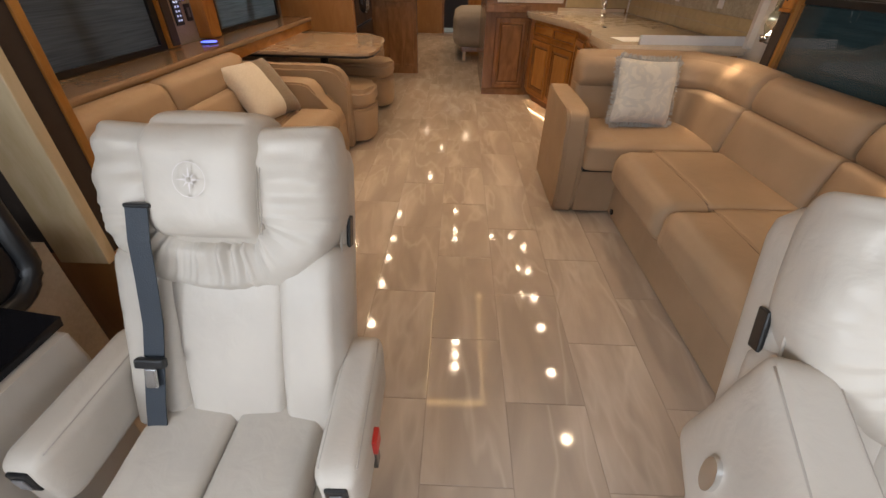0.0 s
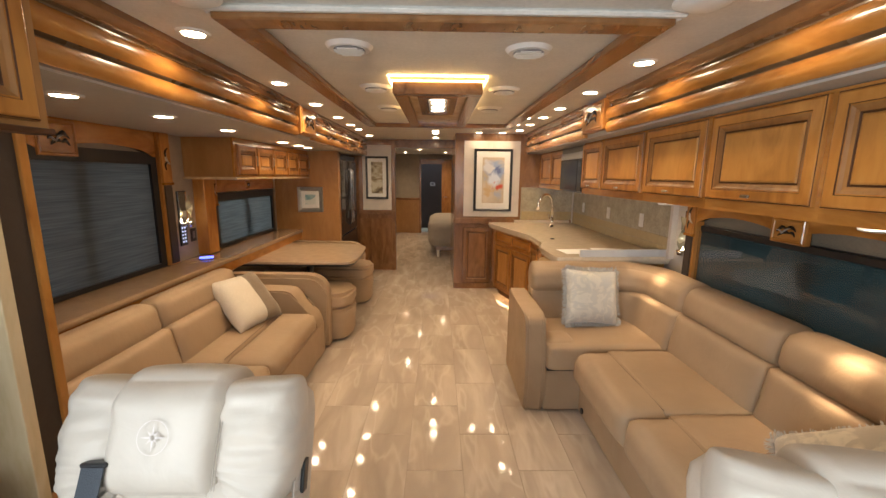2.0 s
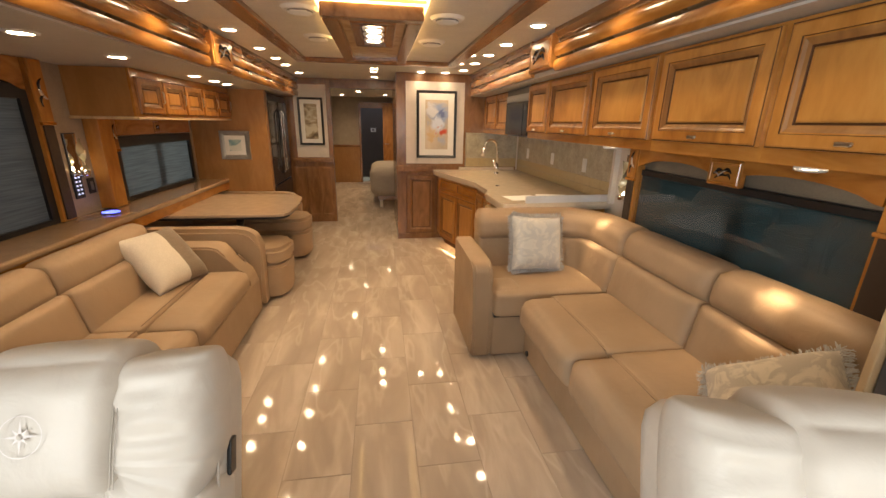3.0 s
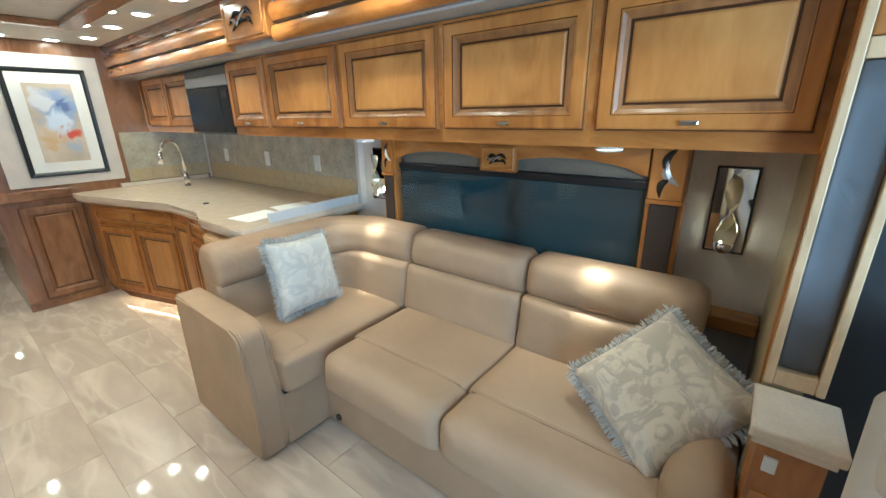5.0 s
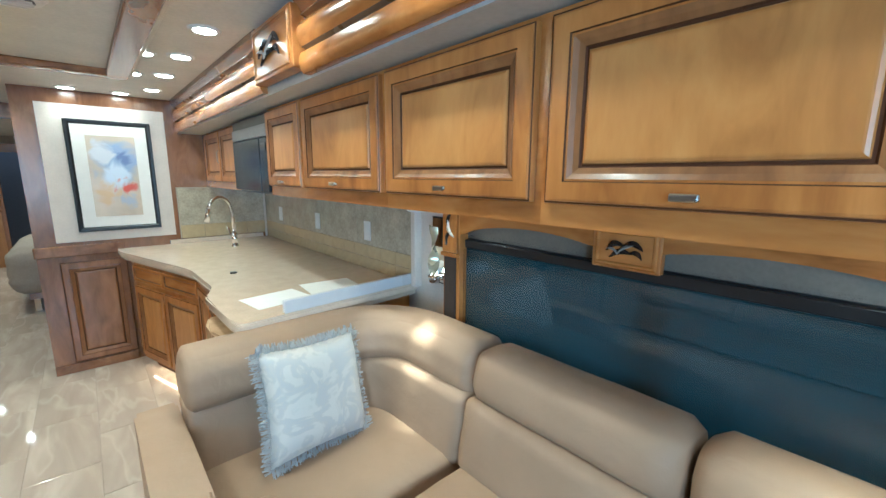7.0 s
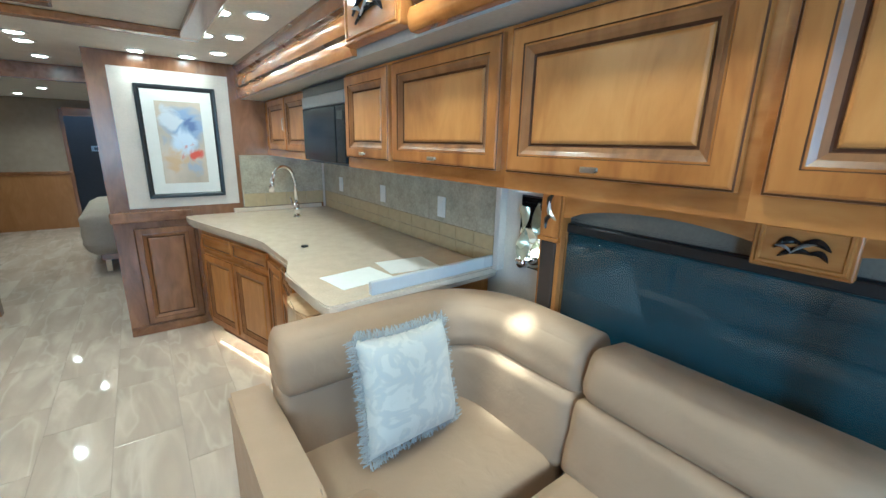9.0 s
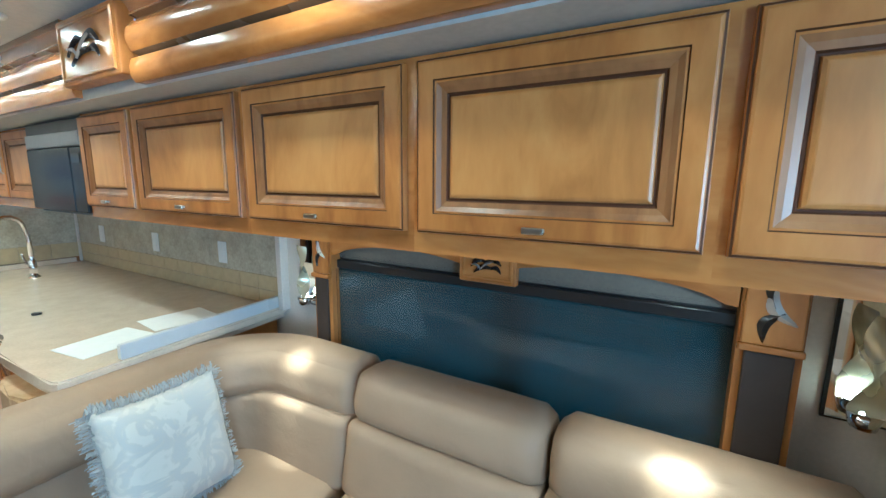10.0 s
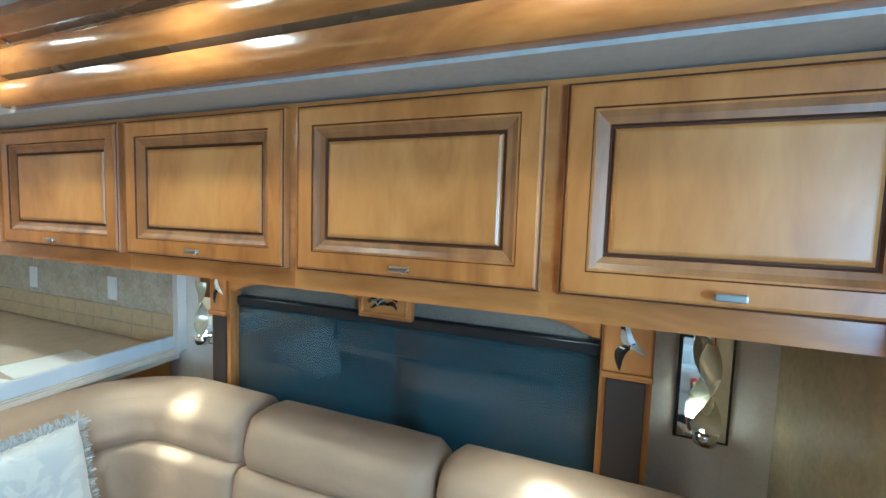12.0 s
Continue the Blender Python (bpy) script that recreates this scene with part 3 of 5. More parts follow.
def wall_cabinet(y0, y1, label, doors, dz0=1.420, dz1=1.784, fx=FX, handle="bottom"):
    c = thing("wall_cabinet", label, "cabinet", None, "wall cabinets over the sofa and galley")
    t = 0.018
    body = bmesh.new()
    box(fx + 0.02, RX, y0, y0 + t, Z0, Z1, bm=body), box(fx + 0.02, RX, y1 - t, y1, Z0, Z1, bm=body)
    box(fx + 0.02, RX, y0 + t, y1 - t, Z0, Z0 + t, bm=body), box(fx + 0.02, RX, y0 + t, y1 - t, Z1 - t, Z1, bm=body)
    box(RX - t, RX, y0 + t, y1 - t, Z0 + t, Z1 - t, bm=body)
    part("body", body, PLY, c)
    fr = bmesh.new()
    box(fx, fx + 0.02, y0, y1, Z0, dz0 + 0.012, bm=fr), box(fx, fx + 0.02, y0, y1, dz1 - 0.012, Z1, bm=fr)
    box(fx, fx + 0.02, y0, y0 + 0.03, dz0 + 0.012, dz1 - 0.012, bm=fr), box(fx, fx + 0.02, y1 - 0.03, y1, dz0 + 0.012, dz1 - 0.012, bm=fr)
    part("face_frame", fr, WOOD_Y, c)
    for a, b in doors:
        panel_door("door", b - a, dz1 - dz0, pose(fx, (a + b) / 2, (dz0 + dz1) / 2, 0, 0, 270), c, handle=handle)
    return c


for y0, y1, a, b in ((1.44, 1.982, 1.462, 1.966), (1.982, 2.56, 1.998, 2.542), (2.56, 3.152, 2.578, 3.134), (3.152, 3.785, 3.17, 3.768)):
    wall_cabinet(y0, y1, "honey maple wall cabinet with a raised panel lift-up door", [(a, b)])
wall_cabinet(3.785, 4.23, "narrow honey maple wall cabinet beside the microwave", [(3.803, 4.215)])
wall_cabinet(4.86, 5.98, "honey maple wall cabinet with a pair of doors", [(4.90, 5.36), (5.37, 5.83)], fx=FX + 0.05, handle="side")
structure("trim_cabinet_end", box(1.40, 1.475, 1.425, 1.438, Z0, SZ), DWOOD_Z, "dark wooden edge at the cabinet end")

MWG = plain("microwave_glass", (0.006, 0.006, 0.008), 0.16, var=0.1, bump=0, rvar=0.03, spec=0.10)
mw = thing("microwave", "stainless built-in microwave with a black glass door", "microwave")
part("body", box(FX + 0.02, RX, 4.235, 4.855, Z0, Z1 - 0.01), BLACK, mw)
part("vent_grille", box(FX - 0.005, FX + 0.02, 4.24, 4.85, 1.735, 1.785, 0.003), BLACK, mw)
part("top_band", box(FX - 0.012, FX + 0.02, 4.24, 4.85, 1.672, 1.735, 0.004), plain("brushed_steel_band", (0.30, 0.30, 0.31), 0.38, 1.0, var=0.08, bump=0), mw, "brushed steel band")
part("door", box(FX - 0.012, FX + 0.02, 4.36, 4.85, 1.385, 1.670, 0.004), MWG, mw, "black glass door")
part("control_panel", box(FX - 0.010, FX + 0.02, 4.24, 4.355, 1.385, 1.670, 0.004), MWG, mw)
part("display", box(FX - 0.0125, FX - 0.010, 4.26, 4.335, 1.60, 1.64), BLACKG, mw)


# ---- windows, posts and sconces ----
def blind(x, y0, y1, z0, z1, mat, side, label):
    """A pleated shade under a black head rail, in the opening at x; side is the way to the room."""
    b = thing("window_blind", label, "blind")
    bm = bmesh.new()
    n = int((z1 - z0) / 0.0065)
    rows = []
    for i in range(n + 1):
        z = z0 + (z1 - z0) * i / n
        xx = x + side * (0.0002 if i % 2 else 0.0)
        rows.append((bm.verts.new((xx, y0, z)), bm.verts.new((xx, y1, z))))
    for p, q in zip(rows, rows[1:]):
        bm.faces.new((p[0], p[1], q[1], q[0]))
    part("pleats", bm, mat, b)
    part("head_rail", box(x - 0.012, x + 0.016 * 1, y0, y1, z1, z1 + 0.035, 0.004), BLACK, b, "black head rail")
    part("bottom_rail", box(x - 0.008, x + 0.008, y0, y1, z0 - 0.02, z0, 0.003), BLACK, b)
    return b


def window(name, x0, x1, y0, y1, z0, z1, label, ym):
    w = thing(name, label, "", kind="structure")
    t = 0.035
    fr = bmesh.new()
    box(x0, x1, y0, y0 + t, z0, z1, bm=fr), box(x0, x1, y1 - t, y1, z0, z1, bm=fr)
    box(x0, x1, y0 + t, y1 - t, z0, z0 + t, bm=fr), box(x0, x1, y0 + t, y1 - t, z1 - t, z1, bm=fr)
    part("window_frame", fr, BLACK, w)
    part("mullion", box(x0, x1, ym - 0.045, ym + 0.045, z0 + t, z1 - t), BLACK, w)
    for a, b in ((y0 + t, ym - 0.045), (ym + 0.045, y1 - t)):
        p = part("pane", box((x0 + x1) / 2 - 0.003, (x0 + x1) / 2 + 0.003, a, b, z0 + t, z1 - t), GLASS, w)
        p.visible_shadow = False
    return w


window("window_1", 1.925, 1.965, 1.88, 3.25, 0.74, 1.23, "wide dark-framed window behind the sofa", 2.485)
window("window_2", -1.945, -1.905, 2.35, 3.66, 0.82, 1.63, "tall dark-framed window over the small sofa", 3.03)
window("window_3", -1.945, -1.905, 4.40, 5.72, 0.82, 1.31, "dark-framed window over the dinette", 5.06)
w1g = part("inner_pane", box(1.896, 1.899, 1.884, 3.246, 0.745, 1.172), GLASS, bpy.data.objects["window_1"])
w1g.visible_shadow = False
blind(1.915, 1.882, 3.248, 0.76, 1.175, SHADE_R, -1, "drawn blue-grey pleated window shade")
blind(LX + 0.012, 2.352, 3.645, 0.835, 1.585, SHADE_L, 1, "drawn grey pleated window shade")
blind(LX + 0.012, 4.402, 5.715, 0.835, 1.275, SHADE_L, 1, "drawn grey pleated window shade")
for x0, y0, y1, z0, z1 in ((LX, 2.35, 3.66, 0.82, 1.63), (LX, 4.40, 5.72, 0.82, 1.31)):
    fr = bmesh.new()
    box(x0, x0 + 0.03, y0 - 0.02, y0 + 0.04, z0, z1 + 0.02, bm=fr), box(x0, x0 + 0.03, y1 - 0.055, y1 + 0.004, z0, z1 + 0.02, bm=fr)
    box(x0, x0 + 0.03, y0 + 0.04, y1 - 0.055, z1 - 0.06, z1 + 0.02, bm=fr), box(x0, x0 + 0.03, y0 + 0.04, y1 - 0.055, z0, z0 + 0.03, bm=fr)
    structure("trim_window_channel", fr, BLACK, "black shade channel round the window")


def arch_valance(name, x, side, y0, y1, z0, z1, rise, label):
    """A wooden valance with a shallow arch cut into each half of its lower edge."""
    pts = [(y0, z1), (y0, z0)]
    for k in range(2):
        a, b = y0 + (y1 - y0) * (0.02 + 0.5 * k), y0 + (y1 - y0) * (0.48 + 0.5 * k)
        for i in range(13):
            f = i / 12
            pts.append((a + (b - a) * f, z0 + 0.004 + rise * math.sin(math.pi * f) ** 0.6))
    pts += [(y1, z0), (y1, z1)]
    return structure(name, extruded(pts, 0, x, x + side * 0.03), WOOD_Y, label)


structure("trim_valance_back", box(1.925, RX, 1.80, 3.30, 1.215, Z0 - 0.002), plain("taupe_wallcovering", (0.17, 0.145, 0.11), 0.6, var=0.16, scale=90), "taupe wallcovering behind the valance")
arch_valance("trim_valance_right", 1.90, -1, 1.885, 3.245, 1.235, Z0 - 0.003, 0.05, "arched maple valance over the window")
arch_valance("trim_valance_left", LX + 0.004, 1, 2.0, 3.66, 1.62, SZ - 0.003, 0.06, "arched maple valance over the window")
structure("trim_valance_dinette", box(LX, LX + 0.03, 4.40, 5.74, 1.335, 1.475, 0.004), WOOD_Y, "maple valance over the dinette window")
medallion(pose(1.865, 2.553, 1.270, 0, 0, 270), 0.20, 0.125)
medallion(pose(LX + 0.04, 2.90, 1.69, 0, 0, 90), 0.24, 0.19)
medallion(pose(LX + 0.035, 5.05, 1.395, 0, 0, 90), 0.10, 0.10)


def post(x, side, y0, y1, z0, zb, z1, label):
    """A window post: leather panel below, carved block above."""
    p = thing("window_post", label, "post", None, "posts beside the windows")
    w = y1 - y0
    xa, xb = sorted((x, x - side * 0.05))
    part("core", box(xa, xb, y0, y1, z0, z1), WOOD_Z, p)
    f = x + side * 0.001
    xs = sorted((f, f + side * 0.012))
    part("leather_panel", box(*xs, y0 + 0.016, y1 - 0.016, z0 + 0.01, zb - 0.02, 0.004), BROWN, p, "dark brown leather panel")
    part("cap", box(*sorted((f, f + side * 0.02)), y0, y1, zb - 0.018, zb, 0.004), WOOD_Y, p)
    part("block", box(*sorted((f, f + side * 0.014)), y0 + 0.006, y1 - 0.006, zb, z1, 0.004), WOOD_Z, p)
    m = Matrix.Translation((f + side * 0.012, (y0 + y1) / 2, (zb + z1) / 2)) @ pose(0, 0, 0, 0, 0, 270 if side < 0 else 90)
    k = min((z1 - zb) / 0.12, 1.3 * w / 0.1)
    for i, (u, v, lw, lh, tr) in enumerate(((0.0, 0.022, 0.06, 0.028, 1.3), (0.005, -0.006, 0.06, 0.03, 2.0), (-0.005, -0.034, 0.05, 0.026, 1.1))):
        part("leaf", leaf(u * k, v * k, lw * k, lh * k, tr), LEAF_D if i != 1 else LEAF_L, p, m=m)
    return p


post(1.875, -1, 1.75, 1.88, 0.70, 1.152, Z0 - 0.003, "maple window post with brown leather panel and carved block")
post(1.875, -1, 3.25, 3.35, 0.70, 1.152, Z0 - 0.003, "maple window post with brown leather panel and carved block")
post(LX + 0.052, 1, 3.665, 3.78, 0.822, 1.44, SZ - 0.003, "maple window post with brown leather panel and carved block")
post(LX + 0.052, 1, 4.28, 4.385, 0.822, 1.24, 1.472, "maple window post beside the dinette window")
structure("trim_partition_left", box(LX, LX + 0.10, 4.12, 4.275, 0.822, 1.472, 0.004), WOOD_Z, "maple partition panel by the dinette")

GOLDG = plain("frosted_gold_glass", (0.75, 0.70, 0.50), 0.25, 0.6, var=0.1, bump=0)
BULB_S = glow("sconce_bulb", (1.0, 0.85, 0.6), 18)


def sconce(m, w=0.134, h=0.33, lit=True):
    s = thing("wall_sconce", "mirror-backed wall sconce with a twisted ribbon shade", "wall lamp", m, "wall sconces")
    part("frame", box(-w / 2, w / 2, -0.010, 0, -h / 2, h / 2, 0.003), BLACK, s)
    part("mirror_plate", box(-w / 2 + 0.008, w / 2 - 0.008, -0.0135, -0.010, -h / 2 + 0.008, h / 2 - 0.008), MIRROR, s)
    bm = bmesh.new()
    pr = None
    for i in range(33):
        f = i / 32
        a = -0.6 + f * 4.6
        rad = 0.036 * (1 - 0.35 * f)
        z = -h * 0.36 + h * 0.74 * f
        c = Vector((0, -0.058, z))
        d = Vector((math.cos(a), math.sin(a) * 0.8, 0.25)) * rad
        cur = (bm.verts.new(c - d), bm.verts.new(c + Vector((0, -0.012, 0))), bm.verts.new(c + d))
        if pr:
            bm.faces.new((pr[0], pr[1], cur[1], cur[0])), bm.faces.new((pr[1], pr[2], cur[2], cur[1]))
        pr = cur
    part("ribbon_shade", bm, GOLDG, s, "twisted pale gold glass ribbon", True)
    part("cup", disc(0.026, 0.035, 0, 20, 0.034), CHROME, s, "chrome cup", True, Matrix.Translation((0, -0.052, -h * 0.40)))
    part("arm", box(-0.008, 0.008, -0.05, -0.012, -h * 0.43, -h * 0.40, 0.002), CHROME, s)
    if lit:
        part("bulb", pillowy(0.03, 0.03, 0.045, 0.015, n=5), BULB_S, s, "small lit bulb", True, Matrix.Translation((0, -0.052, -h * 0.32)))
    return s


sconce(pose(RX, 1.607, 1.113, 0, 0, 270))
sconce(pose(RX, 3.50, 1.115, 0, 0, 270))
sconce(pose(LX, 3.95, 1.22, 0, 0, 90), 0.12, 0.30)
structure("trim_backsplash_end", box(1.955, RX, 3.665, 3.70, 0.90, Z0 - 0.002, 0.004), PAPER_W, "pale trim at the end of the backsplash")
structure("trim_backsplash_corner", box(1.950, 1.966, 5.950, 5.966, 0.915, Z0 - 0.002, 0.003), PAPER_W, "pale corner bead of the backsplash")
structure("trim_seatback_rail", box(1.90, RX, 1.445, 1.742, 0.66, 0.72, 0.006), WOOD_Y, "low maple rail behind the sofa")

# ---- right sectional sofa ----
SR = thing("sectional_sofa", "tan leather L-shaped sectional sofa with stitched seams", "sofa")


def cush(name, parent, c, size, r, puff=(0, 0, 0), rot=(0, 0, 0), mat=TAN, n=12, wr=0.0035, label=""):
    return part(name, pillowy(*size, r, puff, n, wr, c[1] * 7), mat, parent, label, True, pose(*c, *rot))


part("base", box(1.112, 1.95, 1.50, 3.05, 0.015, 0.34, 0.012), TAN, SR)
part("base_corner", box(0.885, 1.95, 3.05, 3.70, 0.015, 0.30, 0.012), TAN, SR)
# solid black strip paints the shade of the open gap below the roll
part("shadow_gap", box(0.895, 1.08, 3.046, 3.5, 0.292, 0.316), BLACK, SR, "black strip standing for the shade in the gap under the seat")
SEAT = [(1.545, 2.274), (2.280, 2.935)]
for a, b in SEAT:
    cush("seat_cushion", SR, (1.162, (a + b) / 2, 0.38), (0.29, b - a, 0.205), (0.075, 0.02, 0.075), (0.008, 0, 0.004))
    cush("seat_pad", SR, (1.448, (a + b) / 2, 0.411), (0.47, b - a - 0.004, 0.15), (0.015, 0.015, 0.014), (0, 0, 0.008))
    part("seat_seam", tube([(1.2135, a + 0.02 + (b - a - 0.04) * k / 8, 0.4825 + 0.0030 * math.sin(math.pi * k / 8)) for k in range(9)], 0.0026, 6), TAN_DK, SR, "dark stitched seam", True)
cush("corner_seat", SR, (1.285, 3.28, 0.395), (0.80, 0.58, 0.165), (0.03, 0.03, 0.03), (0, 0, 0.012))
cush("corner_seat_roll", SR, (0.985, 3.145, 0.405), (0.20, 0.26, 0.18), (0.06, 0.10, 0.05), (0, 0.004, 0.006))
for a, b in ((1.60, 2.279), (2.285, 2.965)):
    cush("back_lower", SR, (1.685, (a + b) / 2, 0.575), (0.17, b - a, 0.27), (0.05, 0.018, 0.035), (0.012, 0, 0), (0, 10, 0))
    cush("back_upper", SR, (1.765, (a + b) / 2, 0.775), (0.235, b - a, 0.215), (0.09, 0.022, 0.09), (0.010, 0, 0.004), (0, 10, 0))


def corner_roll(name, y0, x1, rx, ry, size, z, lean, r, seed):
    """A stuffed roll that runs along the return, round the corner and on along the wall side."""
    cx, cy = x1 - rx, y0 - ry
    line = [Vector((0.885 + (cx - 0.885) * k / 20, y0)) for k in range(20)]
    line += [Vector((cx + rx * math.sin(k * math.pi / 48), cy + ry * math.cos(k * math.pi / 48))) for k in range(25)]
    line += [Vector((x1, cy + (2.971 - cy) * k / 12)) for k in range(1, 13)]
    run = [0.0]
    for p, q in zip(line, line[1:]):
        run.append(run[-1] + (q - p).length)
    bm = pillowy(run[-1], size[0], size[1], r, (0, 0.010, 0.004), 44, 0.004, seed)
    for v in bm.verts:
        d = min(max(v.co.x + run[-1] / 2, 0.0), run[-1])
        k = next(k for k in range(1, len(run)) if run[k] >= d - 1e-6)
        f = (d - run[k - 1]) / (run[k] - run[k - 1])
        p = line[k - 1].lerp(line[k], f)
        t0 = (line[k] - line[max(0, k - 2)]).normalized()
        t1 = (line[min(k + 1, len(line) - 1)] - line[k - 1]).normalized()
        t = t0.lerp(t1, f).normalized()
        off = v.co.y + v.co.z * lean
        v.co = Vector((p.x - t.y * off, p.y + t.x * off, z + v.co.z))
    part(name, bm, TAN, SR, smooth=True)


corner_roll("corner_back_lower", 3.585, 1.685, 0.20, 0.26, (0.16, 0.27), 0.575, 0.16, (0.02, 0.05, 0.035), 3)
corner_roll("corner_back_upper", 3.605, 1.765, 0.29, 0.29, (0.21, 0.215), 0.775, 0.12, (0.03, 0.085, 0.085), 5)
ARM = [(3.062, 0.012), (3.046, 0.12), (3.042, 0.26), (3.052, 0.38), (3.074, 0.47), (3.083, 0.53), (3.080, 0.575), (3.090, 0.610), (3.115, 0.631),
       (3.16, 0.640), (3.40, 0.646), (3.71, 0.652), (3.72, 0.012)]
part("arm", extruded(ARM, 0, 0.755, 0.885, 0.010), TAN, SR, smooth="edges")
welt = [(0.0, y - 0.0015, z) for y, z in ARM[:9]]
for x in (0.776, 0.864):
    part("arm_welt", tube([(x, y, z) for _, y, z in welt], 0.0035, 6), TAN, SR, smooth=True)
cush("near_arm", SR, (1.46, 1.525, 0.31), (0.72, 0.16, 0.57), 0.075, (0.006, 0.006, 0.01))
part("near_arm_panel", disc(0.055, 0.012, 0, 24), TAN, SR, "", True, pose(1.098, 1.525, 0.51, 0, 90, 0))
part("vent_grommet", disc(0.018, 0.008, 0, 16), BLACK, SR, "small black grommet", False, pose(1.108, 2.97, 0.06, 0, 90, 0))


def throw_pillow(name, label, m, size, mat, fringe=None, thick=0.15):
    p = thing(name, label, "pillow", m, "throw pillows")
    bm = bmesh.new()
    n = 22
    grid = {}
    for s in (1, -1):
        for i in range(n + 1):
            for j in range(n + 1):
                u, v = 2 * i / n - 1, 2 * j / n - 1
                edge = i in (0, n) or j in (0, n)
                if s == -1 and edge:
                    grid[s, i, j] = grid[1, i, j]
                    continue
                pinch = 1 - 0.07 * (1 - (u * v) ** 2) * max(abs(u), abs(v)) ** 3
                t = ((1 - u ** 4) * (1 - v ** 4)) ** 0.55 * thick / 2
                t += 0.004 * noise.noise(Vector((u * 3, v * 3, s * 2.0 + size * 9)))
                grid[s, i, j] = bm.verts.new((u * size / 2 * pinch, -s * (t if not edge else 0), v * size / 2 * pinch))
    for s in (1, -1):
        for i in range(n):
            for j in range(n):
                bm.faces.new((grid[s, i, j], grid[s, i + 1, j], grid[s, i + 1, j + 1], grid[s, i, j + 1]))
    part("cover", bm, mat, p, smooth=True)
    if fringe:
        fb_ = bmesh.new()
        rnd = random.Random(7)
        k = 900
        for i in range(k):
            f = i / k * 4
            sd, q = int(f), (f % 1) * 2 - 1
            h_ = size / 2 * (1 - 0.07 * (1 - q * q))
            bx, bz, ox, oz = ((q * size / 2, h_, 0, 1), (h_, -q * size / 2, 1, 0), (-q * size / 2, -h_, 0, -1), (-h_, q * size / 2, -1, 0))[sd]
            ln, w = rnd.uniform(0.015, 0.032), 0.0017
            yo, tw = rnd.uniform(-0.014, 0.014), rnd.uniform(-0.012, 0.012)
            tx, tz = oz, -ox
            base = Vector((bx - ox * 0.012, 0, bz - oz * 0.012))
            tip = Vector((bx + ox * ln + tx * tw, yo, bz + oz * ln + tz * tw))
            mid = (base + tip) / 2 + Vector((0, rnd.uniform(-0.012, 0.012), 0))
            sdv = Vector((tx, rnd.uniform(-0.6, 0.6), tz)) * w
            a = [fb_.verts.new(q_ + e * sdv) for q_ in (base, mid, tip) for e in (-1, 1)]
            fb_.faces.new((a[0], a[1], a[3], a[2])), fb_.faces.new((a[2], a[3], a[5], a[4]))
        tagged(part("fringe", fb_, fringe, p, "ruffled grey fringe"), kind="stuff")
    return p


DAM_B = damask("damask_blue_cream", (0.53, 0.515, 0.49), (0.63, 0.60, 0.545), 10)
DAM_G = damask("damask_grey_cream", (0.45, 0.39, 0.31), (0.61, 0.535, 0.42), 11)
FRI = plain("fringe_thread", (0.46, 0.455, 0.44), 0.8)
CREAMF = damask("cream_weave", (0.66, 0.58, 0.47), (0.70, 0.62, 0.51), 60)
TAUPEF = damask("taupe_weave", (0.20, 0.145, 0.095), (0.235, 0.17, 0.11), 60)
throw_pillow("throw_pillow", "cream and blue-grey damask pillow with fringe on the sofa corner", pose(1.27, 3.375, 0.685, -18, 4, 6), 0.385, DAM_B, FRI)


def frame_from(c, u, n):
    u, n = Vector(u).normalized(), Vector(n).normalized()
    w = n.cross(u).normalized()
    u = w.cross(n)
    return Matrix.Translation(c) @ Matrix(((u.x, -n.x, w.x), (u.y, -n.y, w.y), (u.z, -n.z, w.z))).to_4x4()


_u, _v = Vector((0.09, -0.52, 0.15)).normalized(), Vector((0.43, 0.0, 0.36)).normalized()
_n = _u.cross(_v)
throw_pillow("throw_pillow", "beige damask pillow with ruffled fringe leaning on the sofa arm",
             frame_from((1.41, 1.67, 0.635), _u + _v * 0.9, _n), 0.405, DAM_G, FRI, 0.16)

# ---- galley ----
COUNTER = [(RX - 0.004, 3.70), (1.13, 3.645), (1.105, 3.652), (1.093, 3.675), (1.088, 3.80), (1.083, 4.13), (1.092, 4.165), (1.15, 4.29), (1.158, 4.33), (1.145, 4.80),
           (1.132, 4.87), (0.872, 5.80), (0.858, 5.93), (0.862, 5.995), (RX - 0.004, 5.995)]
ct = thing("kitchen_counter", "polished beige solid-surface galley counter with a curved edge", "counter")
part("slab", extruded(COUNTER, 2, 0.872, 0.91, 0.007), STONE, ct, smooth="edges")


def inset(pts, d, fixed):
    c = []
    n = len(pts)
    for i, (x, y) in enumerate(pts):
        if x > fixed or y > 5.98:
            c.append((x + (d if x <= fixed else 0), y if y > 5.98 else y + d))
            continue
        a, b = Vector(pts[i - 1]), Vector(pts[(i + 1) % n])
        t = (b - a).normalized()
        c.append((x + abs(t.y) * d, y + (d if i < 4 else -t.x * d * 0.3)))
    return c


